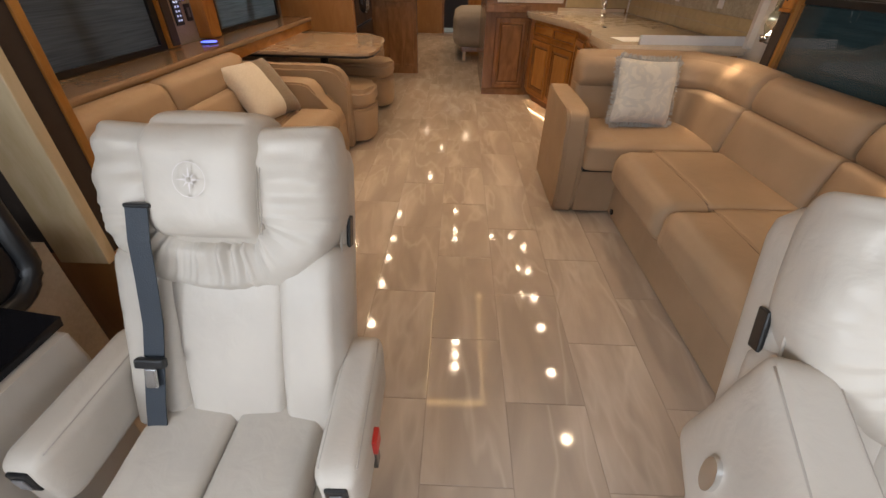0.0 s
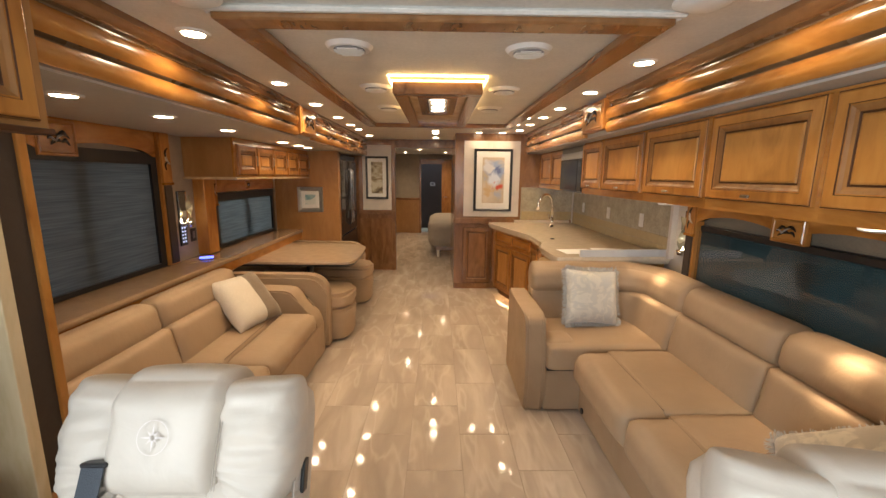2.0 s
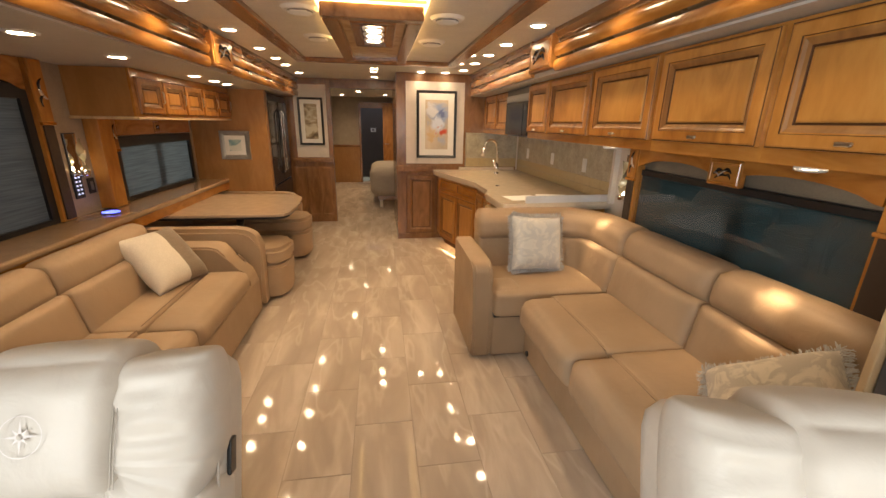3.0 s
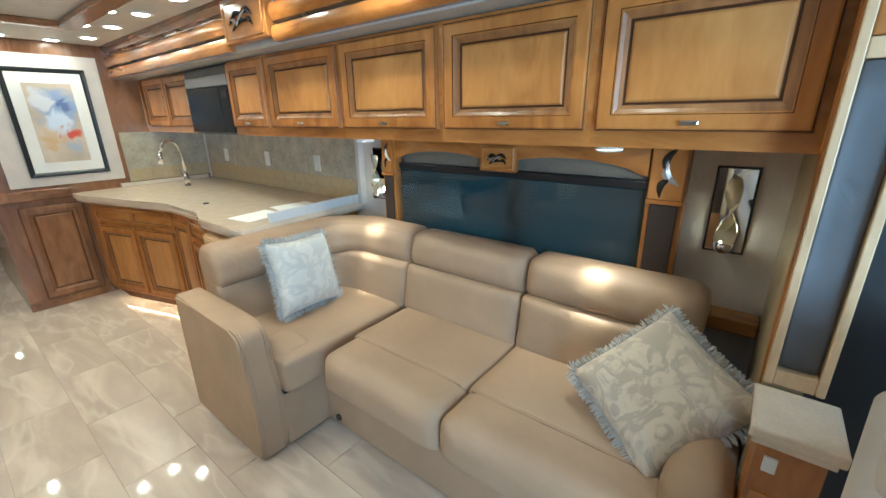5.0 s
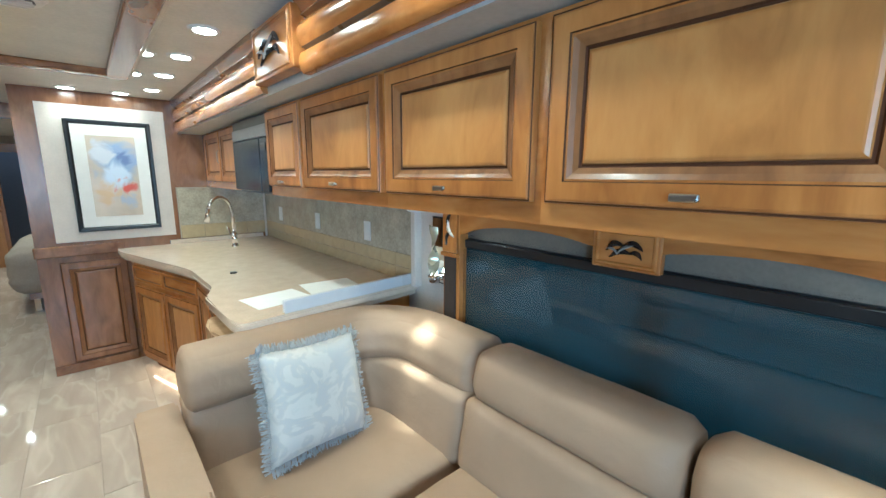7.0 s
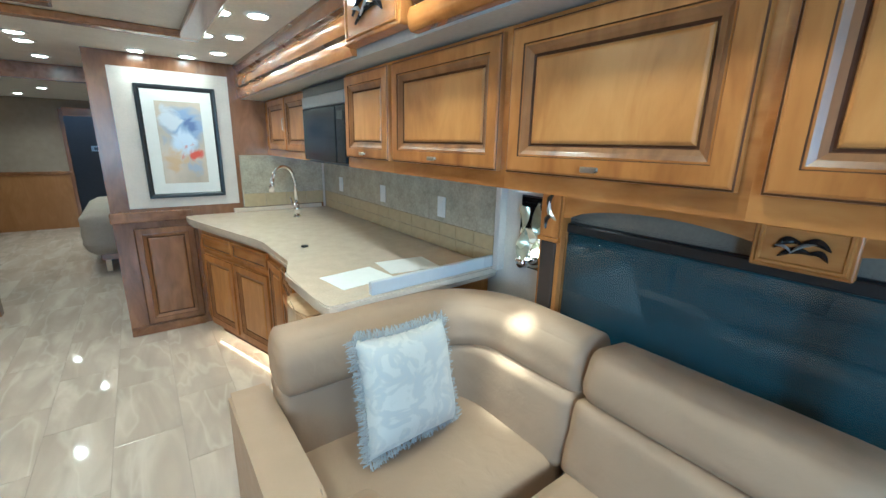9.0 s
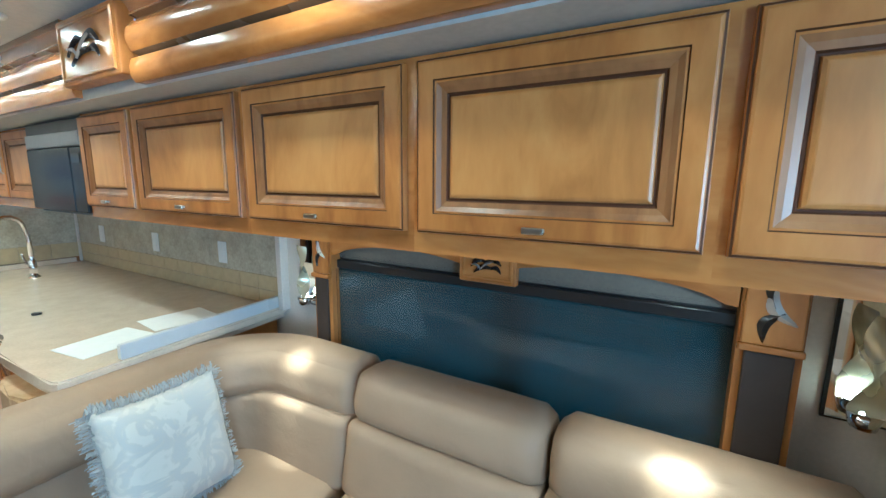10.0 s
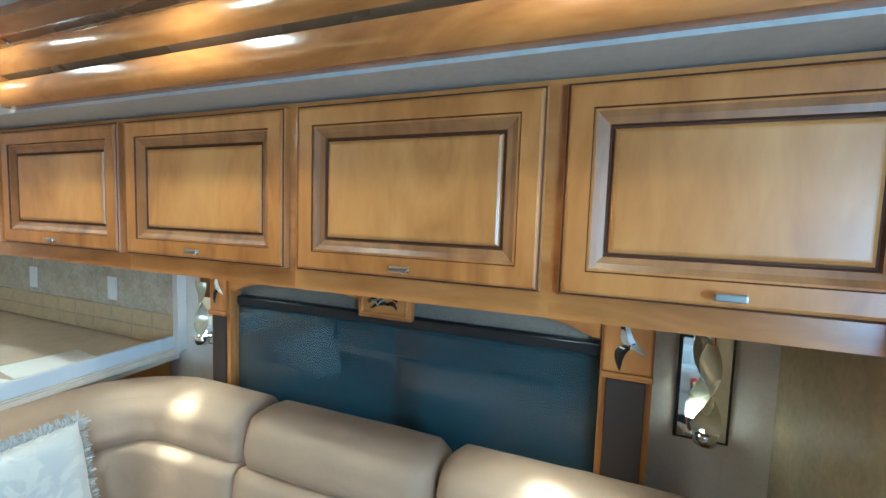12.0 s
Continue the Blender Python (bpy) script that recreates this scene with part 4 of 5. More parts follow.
part("edge_lip", extruded(inset(COUNTER, 0.012, 1.9), 2, 0.850, 0.872, 0.004), STONE, ct)
part("end_strip", extruded([(1.28, 3.662), (1.985, 3.705), (1.985, 3.728), (1.28, 3.685)], 2, 0.911, 0.966, 0.003), STRIP, ct, "pale grey raised end strip")
part("rear_splash", box(1.20, 1.93, 5.955, 5.994, 0.911, 0.945, 0.003), STONE, ct)
part("button", disc(0.018, 0.008, 0, 20), BLACK, ct, "small black sink stopper", False, pose(1.315, 4.565, 0.914))
for x, y, r in ((1.33, 3.90, 8), (1.62, 3.95, -6)):
    tagged(part("paper_sheet", box(-0.13, 0.13, -0.10, 0.10, 0, 0.0015), PAPERS, None, "white sheet of paper lying on the counter", m=pose(x, y, 0.9112, 0, 0, r)), category="paper")

bc = thing("base_cabinet", "curved maple galley base cabinet with raised panel doors", "cabinet")
BODY = [(1.98, 3.75), (1.16, 3.75), (1.135, 3.80), (1.135, 4.15), (1.19, 4.55), (1.19, 4.86), (0.93, 5.72), (0.93, 5.996), (1.98, 5.996)]
TOE = [(1.98, 3.80), (1.20, 3.80), (1.20, 4.15), (1.26, 4.55), (1.26, 4.90), (1.00, 5.74), (1.00, 5.996), (1.98, 5.996)]
part("body", extruded(BODY, 2, 0.10, 0.849), WOOD_Z, bc)
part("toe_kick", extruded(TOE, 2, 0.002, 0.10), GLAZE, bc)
for (xa, ya), (xb, yb) in zip(TOE[1:5], TOE[2:6]):
    part("toe_light", tube([(xa - 0.03, ya, 0.09), (xb - 0.03, yb, 0.09)], 0.006, 8), TOEL, bc, "warm light strip under the cabinet")


def on_face(a, b, z, off=0.0):
    """The pose on an upright face from a to b, looking out of the galley."""
    a, b = Vector((*a, 0)), Vector((*b, 0))
    d = (b - a).normalized()
    mid = (a + b) / 2
    return Matrix.Translation((mid.x, mid.y, z)) @ Matrix.Rotation(math.atan2(d.y, d.x), 4, "Z")


FA, FB = (0.93, 5.72), (1.19, 4.86)
_d = (Vector(FB) - Vector(FA))
for f0, f1 in ((0.02, 0.49), (0.51, 0.98)):
    a, b = Vector(FA) + _d * f0, Vector(FA) + _d * f1
    m = on_face(a, b, 0.40)
    panel_door("door", (b - a).length, 0.54, m, bc, handle="none")
    part("drawer_front", nested((b - a).length, 0.11, [(0, 0.014), (0.004, 0.018), (0.02, 0.018), (0.024, 0.014), (0.03, 0.016)], (4,)), [WOOD_X, GLAZE], bc,
        m=on_face(a, b, 0.765))
panel_door("door", 0.29, 0.70, on_face((1.19, 4.85), (1.19, 4.56), 0.44), bc, handle="none")
panel_door("door", 0.38, 0.54, on_face((1.19, 4.55), (1.135, 4.15), 0.40), bc, handle="none")
part("drawer_front", nested(0.38, 0.11, [(0, 0.014), (0.004, 0.018), (0.02, 0.018), (0.024, 0.014), (0.03, 0.016)], (4,)), [WOOD_X, GLAZE], bc, m=on_face((1.19, 4.55), (1.135, 4.15), 0.765))
part("curved_drawer", extruded([(1.06, 3.80), (1.05, 3.90), (1.055, 4.02), (1.08, 4.10), (1.16, 4.10), (1.16, 3.78)], 2, 0.70, 0.825, 0.012), PALE_Z, bc, "pale curved drawer front")

# faucet
fa = thing("faucet", "tall chrome gooseneck kitchen faucet", "faucet", pose(1.58, 5.55, 0.911, 0, 0, 200))
part("base", disc(0.03, 0.012, 0.006, 24, 0.026), CHROME, fa, smooth=False)
part("body", disc(0.021, 0.10, 0.06, 20), CHROME, fa, smooth=True)
neck = [(0, 0, 0.10), (0, 0, 0.24), (0.01, 0, 0.30)] + [(0.10 - 0.09 * math.cos(a), 0, 0.30 + 0.09 * math.sin(a)) for a in (0.5, 0.9, 1.3, 1.7, 2.1, 2.5)] + [(0.195, 0, 0.30)]
part("neck", tube(neck, 0.013, 12), CHROME, fa, smooth=True)
part("spray_head", tube([(0.193, 0, 0.31), (0.20, 0, 0.27), (0.21, 0, 0.21)], 0.017, 12, [0.9, 1.0, 1.2]), CHROME, fa, smooth=True)
part("lever", tube([(0, -0.02, 0.08), (0.0, -0.045, 0.085), (0.01, -0.06, 0.15)], 0.007, 8), CHROME, fa, smooth=True)

# backsplash
bsr = structure("wall_backsplash", box(1.974, RX - 0.001, 3.705, 5.99, 0.912, Z0 - 0.002), plain("tile_grout", (0.42, 0.37, 0.28), 0.8), "tan backsplash wall behind the counter")
bse = structure("wall_backsplash_end", box(1.28, 1.973, 5.974, 5.998, 0.95, Z0 - 0.002), plain("tile_grout_end", (0.42, 0.37, 0.28), 0.8), "tan backsplash behind the faucet")
for y in (4.142, 4.834, 5.565):
    o = thing("wall_outlet", "white outlet plate on the backsplash", "outlet", pose(1.966, y, 1.148, 0, 0, 270), "outlets on the backsplash")
    part("plate", box(-0.036, 0.036, -0.006, 0, -0.058, 0.058, 0.003), WHITE, o)
    part("rocker", box(-0.017, 0.017, -0.009, -0.006, -0.034, 0.034, 0.002), WHITE, o)

# ---- bulkhead at the end of the galley ----
structure("wall_panel_galley", box(0.525, 1.25, 5.992, 6.0, 0.985, 1.955), PAPER_W, "pale wallcovering panel in a wood frame")
structure("trim_rail_galley", box(0.40, 0.905, 5.965, 6.0, 0.885, 0.965, 0.008), DWOOD_Y, "dark wood chair rail")
tagged(panel_door("cupboard_door", 0.385, 0.76, pose(0.715, 5.999, 0.46), None, mat=DWOOD_Z, handle="none", label="raised panel maple cupboard door in the bulkhead"), category="cupboard")
structure("baseboard_galley", box(0.41, 0.905, 5.985, 6.0, 0.0, 0.07, 0.004), DWOOD_Y, "dark wood baseboard")


def art(name, stops, scale, seed):
    m, nt, b = nodes(name)
    mp = coords(nt, (1, 1, 1))
    mp.inputs["Location"].default_value = (seed, 0, seed * 2)
    n = add(nt, "ShaderNodeTexNoise", Scale=scale, Detail=5, Distortion=1.0)
    link(nt, mp, 0, n, "Vector")
    r = ramp(nt, stops)
    link(nt, n, "Fac", r, "Fac"), link(nt, r, "Color", b, "Base Color")
    b.inputs["Roughness"].default_value = 0.25
    return m


def art_patches(name, ground, patches):
    """A loose watercolour: a washed ground with soft patches of colour at (x, z, radius)."""
    m, nt, b = nodes(name)
    mp = coords(nt, (1, 1, 1))
    n = add(nt, "ShaderNodeTexNoise", Scale=9, Detail=6, Distortion=0.8)
    g = add(nt, "ShaderNodeTexNoise", Scale=4, Detail=5)
    link(nt, mp, 0, n, "Vector"), link(nt, mp, 0, g, "Vector")
    r = ramp(nt, [(0.35, dim(ground, 0.8)), (0.65, dim(ground, 1.12))])
    link(nt, g, "Fac", r, "Fac")
    warp = nt.nodes.new("ShaderNodeVectorMath")
    warp.operation = "MULTIPLY_ADD"
    warp.inputs[1].default_value = (0.22, 0.0, 0.22)
    link(nt, n, "Color", warp, 0), link(nt, mp, 0, warp, 2)
    last, out = r, "Color"
    for x, z, rad, col in patches:
        d = nt.nodes.new("ShaderNodeVectorMath")
        d.operation = "DISTANCE"
        d.inputs[1].default_value = (x + 0.11, 0, z + 0.11)
        link(nt, warp, 0, d, 0)
        k = nt.nodes.new("ShaderNodeMapRange")
        k.inputs["From Min"].default_value, k.inputs["From Max"].default_value = rad, rad * 0.55
        link(nt, d, "Value", k, "Value")
        mix = nt.nodes.new("ShaderNodeMix")
        mix.data_type = "RGBA"
        link(nt, k, 0, mix, 0), link(nt, last, out, mix, 6)
        mix.inputs[7].default_value = (*col, 1)
        last, out = mix, 2
    link(nt, last, out, b, "Base Color")
    b.inputs["Roughness"].default_value = 0.25
    return m


ART_A = art_patches("abstract_watercolour", (0.56, 0.47, 0.36), [(0.03, 0.12, 0.17, (0.30, 0.37, 0.55)), (-0.06, 0.17, 0.08, (0.62, 0.63, 0.66)), (0.01, 0.02, 0.095, (0.62, 0.68, 0.78)), (0.06, 0.15, 0.05, (0.14, 0.18, 0.36)),
                                                                   (-0.07, -0.12, 0.10, (0.58, 0.40, 0.22)), (0.08, -0.07, 0.065, (0.52, 0.08, 0.04)), (0.06, -0.19, 0.06, (0.40, 0.42, 0.50))])
ART_B = art("abstract_bottles", [(0.35, (0.10, 0.07, 0.04)), (0.5, (0.35, 0.28, 0.18)), (0.62, (0.60, 0.55, 0.42))], 7, 1.7)
ART_C = art("seascape", [(0.42, (0.10, 0.25, 0.30)), (0.5, (0.25, 0.42, 0.45)), (0.56, (0.70, 0.72, 0.66))], 4, 5.1)
MATB = plain("mat_board", (0.77, 0.75, 0.71), 0.6, var=0.03)


def picture(m, w, h, edge, matw, art_, framem, label):
    p = thing("framed_picture", label, "picture", m, "framed pictures")
    part("frame", nested(w, h, [(0, 0.018), (0.004, 0.022), (edge * 0.6, 0.020), (edge, 0.010)]), [framem], p)
    part("mat", box(-w / 2 + edge, w / 2 - edge, -0.0125, -0.0105, -h / 2 + edge, h / 2 - edge), MATB, p, "cream mat board")
    a = edge + matw
    part("print", box(-w / 2 + a, w / 2 - a, -0.0145, -0.013, -h / 2 + a, h / 2 - a), art_, p, "abstract print in blues and orange")
    return p


picture(pose(0.904, 5.991, 1.456), 0.498, 0.80, 0.032, 0.075, ART_A, BLACK, "dark framed abstract print with a cream mat")
picture(pose(-0.76, 7.041, 1.468), 0.345, 0.65, 0.03, 0.055, ART_B, BLACK, "dark framed print with a cream mat")

# ---- left side: sofa, dinette, fridge ----
structure("wall_panel_hall_left", box(-0.985, -0.54, 7.042, 7.05, 0.97, 1.965), PAPER_W, "pale wallcovering panel in a wood frame")
structure("trim_rail_hall_left", box(-1.05, -0.48, 7.02, 7.05, 0.90, 0.965, 0.006), DWOOD_Y, "dark wood chair rail")
for x in (-0.965, -0.785, -0.605):
    structure("wainscot_hall_left", nested(0.165, 0.74, [(0, 0.006), (0.02, 0.006), (0.026, 0.002)]), DWOOD_Z, "dark wood wainscot panel").matrix_basis = pose(x, 7.049, 0.47)
structure("wall_fridge_side", box(LX, -1.075, 5.86, 5.93, 0, SZ), PLY, "plain honey wood panel beside the dinette")
picture(pose(-1.435, 5.858, 1.195), 0.32, 0.315, 0.05, 0.045, ART_C, plain("silver_frame", (0.42, 0.40, 0.36), 0.35, 0.8), "small silver framed seascape on the wood panel")

fg = thing("refrigerator", "black and stainless refrigerator with long bar handles", "refrigerator")
part("body", box(LX, -1.10, 5.94, 7.02, 0.05, SZ - 0.03), BLACK, fg)
for a, b in ((5.97, 6.44), (6.46, 6.93)):
    part("door", box(-1.10, -1.065, a, b, 0.72, 1.70, 0.006), BLACKG, fg, "dark glossy upper door")
    y = b - 0.05 if a < 6 else a + 0.05
    part("handle", tube([(-1.065, y, 0.82), (-1.025, y, 0.86), (-1.025, y, 1.56), (-1.065, y, 1.60)], 0.011), STEEL, fg, "steel bar handle", True)
part("freezer_drawer", box(-1.10, -1.065, 5.97, 6.93, 0.10, 0.70, 0.006), BLACKG, fg)
part("surround", box(-1.10, -1.07, 5.93, 5.965, 0.0, SZ - 0.01, 0.004), DWOOD_Z, fg)

structure("trim_sill_left", box(LX + 0.002, -1.55, 1.93, 5.855, 0.775, 0.815, 0.012), LEDGE, "tan ledge under the left windows")
structure("trim_sill_apron", box(LX + 0.002, -1.565, 1.93, 5.855, 0.70, 0.775), WOOD_Y, "maple apron under the ledge")

SL = thing("small_sofa", "tan leather two-seat sofa with padded back", "sofa")
part("base", box(-1.60, -0.765, 1.94, 3.93, 0.03, 0.30, 0.012), TAN, SL)
for a, b in ((1.94, 2.84), (2.848, 3.70)):
    cush("seat_cushion", SL, (-0.90, (a + b) / 2, 0.365), (0.30, b - a, 0.16), (0.07, 0.02, 0.07), (0.006, 0, 0.012))
    cush("seat_pad", SL, (-1.19, (a + b) / 2, 0.375), (0.30, b - a - 0.004, 0.13), (0.03, 0.015, 0.02), (0, 0, 0.010))
    cush("back_lower", SL, (-1.345, (a + b) / 2, 0.515), (0.15, b - a, 0.28), (0.05, 0.018, 0.04), (0.012, 0, 0), (0, -12, 0))
    cush("back_upper", SL, (-1.435, (a + b) / 2, 0.70), (0.18, b - a, 0.21), (0.075, 0.02, 0.075), (0.012, 0, 0.004), (0, -12, 0))
    part("seat_seam", tube([(-1.045, a + 0.02 + (b - a - 0.04) * k / 8, 0.4445 + 0.004 * math.sin(math.pi * k / 8)) for k in range(9)], 0.0028, 6), TAN_DK, SL, "dark stitched seam", True)
LARM = [(-1.48, 0.03), (-1.48, 0.615), (-1.02, 0.605), (-0.965, 0.590), (-0.925, 0.545), (-0.895, 0.485), (-0.855, 0.435), (-0.80, 0.40), (-0.77, 0.33), (-0.765, 0.03)]
part("arm", extruded(LARM, 1, 3.725, 3.92, 0.012), TAN, SL, smooth="edges")

tp = throw_pillow("throw_pillow", "two-tone cream and taupe pillow on the small sofa", frame_from((-1.19, 3.48, 0.61), (0.14, 0.40, 0.0), Vector((0.14, 0.40, 0.0)).cross(Vector((-0.25, 0.15, 0.33)))), 0.42, [CREAMF, TAUPEF], None, 0.16)
for pl in tp.children[0].data.polygons:
    pl.material_index = 1 if pl.center.x > 0.03 else 0


def bench(y_back, y_front, name, label):
    """A dinette bench with a padded back at y_back and a rounded aisle end."""
    b = thing(name, label, "bench", None, "dinette benches")
    s = 1 if y_front > y_back else -1
    y0, y1 = y_back + s * 0.15, y_front
    lo, hi = min(y0, y1), max(y0, y1)
    ym, hw = (lo + hi) / 2, (hi - lo) / 2

    def plan(x_end, k):
        pts = [(-1.80, lo - 0), (-1.80, hi)]
        for i in range(13):
            a = math.pi / 2 - math.pi * i / 12
            pts.append((x_end - 0.17 + 0.17 * max(0, math.cos(a)) ** 0.7, ym + hw * math.copysign(abs(math.sin(a)) ** 0.6, math.sin(a))))
        return [(x, y) for x, y in pts]

    part("base", extruded(plan(-0.615, 0), 2, 0.03, 0.30, 0.012), TAN, b, smooth="edges")
    part("base_band", extruded(plan(-0.605, 0), 2, 0.17, 0.305, 0.02), TAN, b, smooth="edges")
    part("seat_cushion", extruded(plan(-0.60, 0), 2, 0.31, 0.455, 0.035), TAN, b, smooth="edges")
    bl, bh = sorted((y_back, y0))
    pr = [(-1.80, 0.03), (-0.755, 0.03), (-0.75, 0.50), (-0.76, 0.57), (-0.79, 0.62), (-0.84, 0.652), (-0.92, 0.668), (-1.80, 0.675)]
    part("backrest", extruded(pr, 1, bl, bh, 0.03), TAN, b, smooth="edges")
    return b


bench(3.985, 4.62, "dinette_bench", "tan leather dinette bench with rounded end, back to the sofa")
bench(5.85, 5.22, "dinette_bench", "tan leather dinette bench with rounded end against the wood panel")

tb = thing("dinette_table", "beige solid-surface dinette table with clipped corners", "table")
TOP = [(-1.86, 4.37), (-0.72, 4.37), (-0.64, 4.40), (-0.605, 4.48), (-0.60, 4.80), (-0.615, 5.10), (-0.64, 5.26), (-0.72, 5.40), (-0.86, 5.46), (-1.86, 5.46)]
part("tabletop", extruded(TOP, 2, 0.675, 0.70, 0.006), TABLE, tb, smooth="edges")
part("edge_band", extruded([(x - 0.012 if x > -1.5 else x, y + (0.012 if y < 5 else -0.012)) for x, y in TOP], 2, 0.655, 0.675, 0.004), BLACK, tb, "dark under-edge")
part("pedestal", disc(0.04, 0.64, 0.335, 20), STEEL, tb, "steel pedestal", True, Matrix.Translation((-1.2, 4.98, 0)))
part("foot", disc(0.16, 0.02, 0.012, 28, 0.14), STEEL, tb, "", False, Matrix.Translation((-1.2, 4.98, 0)))

dc = thing("dinette_cabinet", "honey maple wall cabinet with a row of five doors", "cabinet")
part("body", box(LX + 0.002, -1.47, 4.02, 5.855, 1.475, SZ - 0.002), PLY, dc)
part("bottom_edge", box(LX + 0.002, -1.44, 4.00, 5.855, 1.462, 1.482, 0.004), PALE_Z, dc)
part("face_frame", box(-1.47, -1.452, 4.0, 5.855, 1.482, SZ - 0.002), WOOD_Y, dc)
for i in range(5):
    a = 4.03 + i * 0.365
    panel_door("door", 0.345, 0.245, pose(-1.452, a + 0.175, 1.622, 0, 0, 90), dc, handle="side")

kp = thing("keypad_panel", "black wall keypad with small lit buttons", "control panel", pose(LX + 0.001, 3.925, 1.02, 0, 0, 90))
part("plate", box(-0.045, 0.045, -0.012, 0, -0.09, 0.09, 0.004), BLACK, kp)
KL = glow("button_light", (0.45, 0.6, 1.0), 1.3)
for i in range(2):
    for j in range(5):
        part("button", box(-0.026 + i * 0.032, -0.010 + i * 0.032, -0.016, -0.012, 0.048 - j * 0.028, 0.060 - j * 0.028, 0.002, 1), KL, kp)
ol = thing("wall_socket", "dark wall socket plate", "outlet", pose(LX + 0.001, 4.06, 1.0, 0, 0, 90))
part("plate", box(-0.035, 0.035, -0.008, 0, -0.055, 0.055, 0.003), BLACK, ol)
part("socket", box(-0.015, 0.015, -0.011, -0.008, -0.03, 0.03, 0.002), GREYP, ol)
ch = thing("charging_puck", "round device with a glowing blue ring on the ledge", "charger", pose(-1.72, 3.95, 0.815))
part("puck", disc(0.058, 0.010, 0.005, 28, 0.054), BLACK, ch)
part("ring", disc(0.054, 0.003, 0.0118, 28, 0.052), glow("blue_ring", (0.02, 0.08, 1.0), 4.0), ch, "glowing blue ring")

# ---- pillars at the ends of the slide-outs ----
structure("trim_pillar_left", box(-1.205, -1.035, 1.76, 1.80, 0.47, CZ, 0.003), IVORY_Z, "pale maple board at the slide-out end")
structure("trim_pillar_left_panel", box(-1.87, -1.06, 1.80, 1.895, 0.48, SZ), BROWN, "dark brown panel at the slide-out end")
structure("trim_pillar_left_edge", box(-1.88, -1.05, 1.895, 1.925, 0.48, SZ, 0.003), WOOD_Z, "maple edge of the slide-out end")
structure("trim_pillar_left_base", box(-1.28, -1.05, 1.80, 1.925, 0.0, 0.48), PLY, "maple side panel below the slide-out end")

oc = thing("overhead_cabinet", "maple overhead cockpit cabinet with a panel door", "cabinet")
part("body", box(-1.27, -0.82, 1.02, 1.755, 1.62, CZ - 0.006), PLY, oc)
panel_door("door", 0.66, 0.40, pose(-0.82, 1.39, 1.835, 0, 0, 90), oc, handle="bottom")
part("finger_pull", box(-0.85, -0.79, 1.1, 1.74, 1.604, 1.619, 0.003), GLAZE, oc)

pr_ = thing("end_pillar", "maple end pillar with a grey padded panel", "pillar")
part("core", box(1.346, 1.60, 1.332, 1.359, 0.83, SZ), PALE_Z, pr_)
part("stile", box(1.305, 1.345, 1.425, 1.443, 0.83, SZ, 0.003), PALE_Z, pr_)
part("stile", box(1.305, 1.345, 1.328, 1.346, 0.83, SZ, 0.003), PALE_Z, pr_)
part("return_board", box(1.3455, 1.385, 1.4425, 1.447, 0.74, SZ), WOOD_Z, pr_, "honey maple return board")
part("rail", box(1.307, 1.345, 1.346, 1.425, 1.562, 1.60, 0.003), PALE_Z, pr_)
part("rail", box(1.307, 1.345, 1.346, 1.425, 0.83, 0.872, 0.003), PALE_Z, pr_)
part("padded_panel", pillowy(0.03, 0.080, 0.69, 0.012, (-0.006, 0, 0), 8), GREYD, pr_, "grey padded panel", True, pose(1.337, 1.3855, 1.217))
part("carved_block", box(1.312, 1.345, 1.347, 1.424, 1.602, 1.75, 0.004), WOOD_Z, pr_)
for i, (u, v, lw, lh, tr) in enumerate(((0.0, 0.030, 0.085, 0.036, 1.3), (0.004, -0.008, 0.085, 0.036, 2.0), (-0.004, -0.040, 0.065, 0.030, 1.1))):
    part("leaf", leaf(u, v, lw, lh, tr), LEAF_D if i != 1 else LEAF_L, pr_, m=pose(1.311, 1.3855, 1.675, 0, 0, 270))
pd = thing("end_pedestal", "small maple pedestal with a pale stone cap", "pedestal")
part("body", box(1.150, 1.303, 1.318, 1.438, 0.0, 0.775), WOOD_Z, pd)
part("cap", box(1.115, 1.304, 1.298, 1.458, 0.795, 0.826, 0.006), STONE, pd, "pale stone cap")
part("cap_lip", box(1.128, 1.304, 1.308, 1.45, 0.775, 0.795, 0.004), STONE, pd)
part("face_panel", nested(0.10, 0.55, [(0, 0.004), (0.016, 0.004), (0.02, 0.001)]), [WOOD_Z], pd, m=pose(1.149, 1.378, 0.36, 0, 0, 270))
part("switch", box(1.143, 1.150, 1.395, 1.42, 0.70, 0.74, 0.002), WHITE, pd, "white rocker switch")
structure("wall_entry_panel", box(1.36, 1.60, 0.98, 1.331, 0.0, CZ), BLACK, "dark pocket beside the entry")


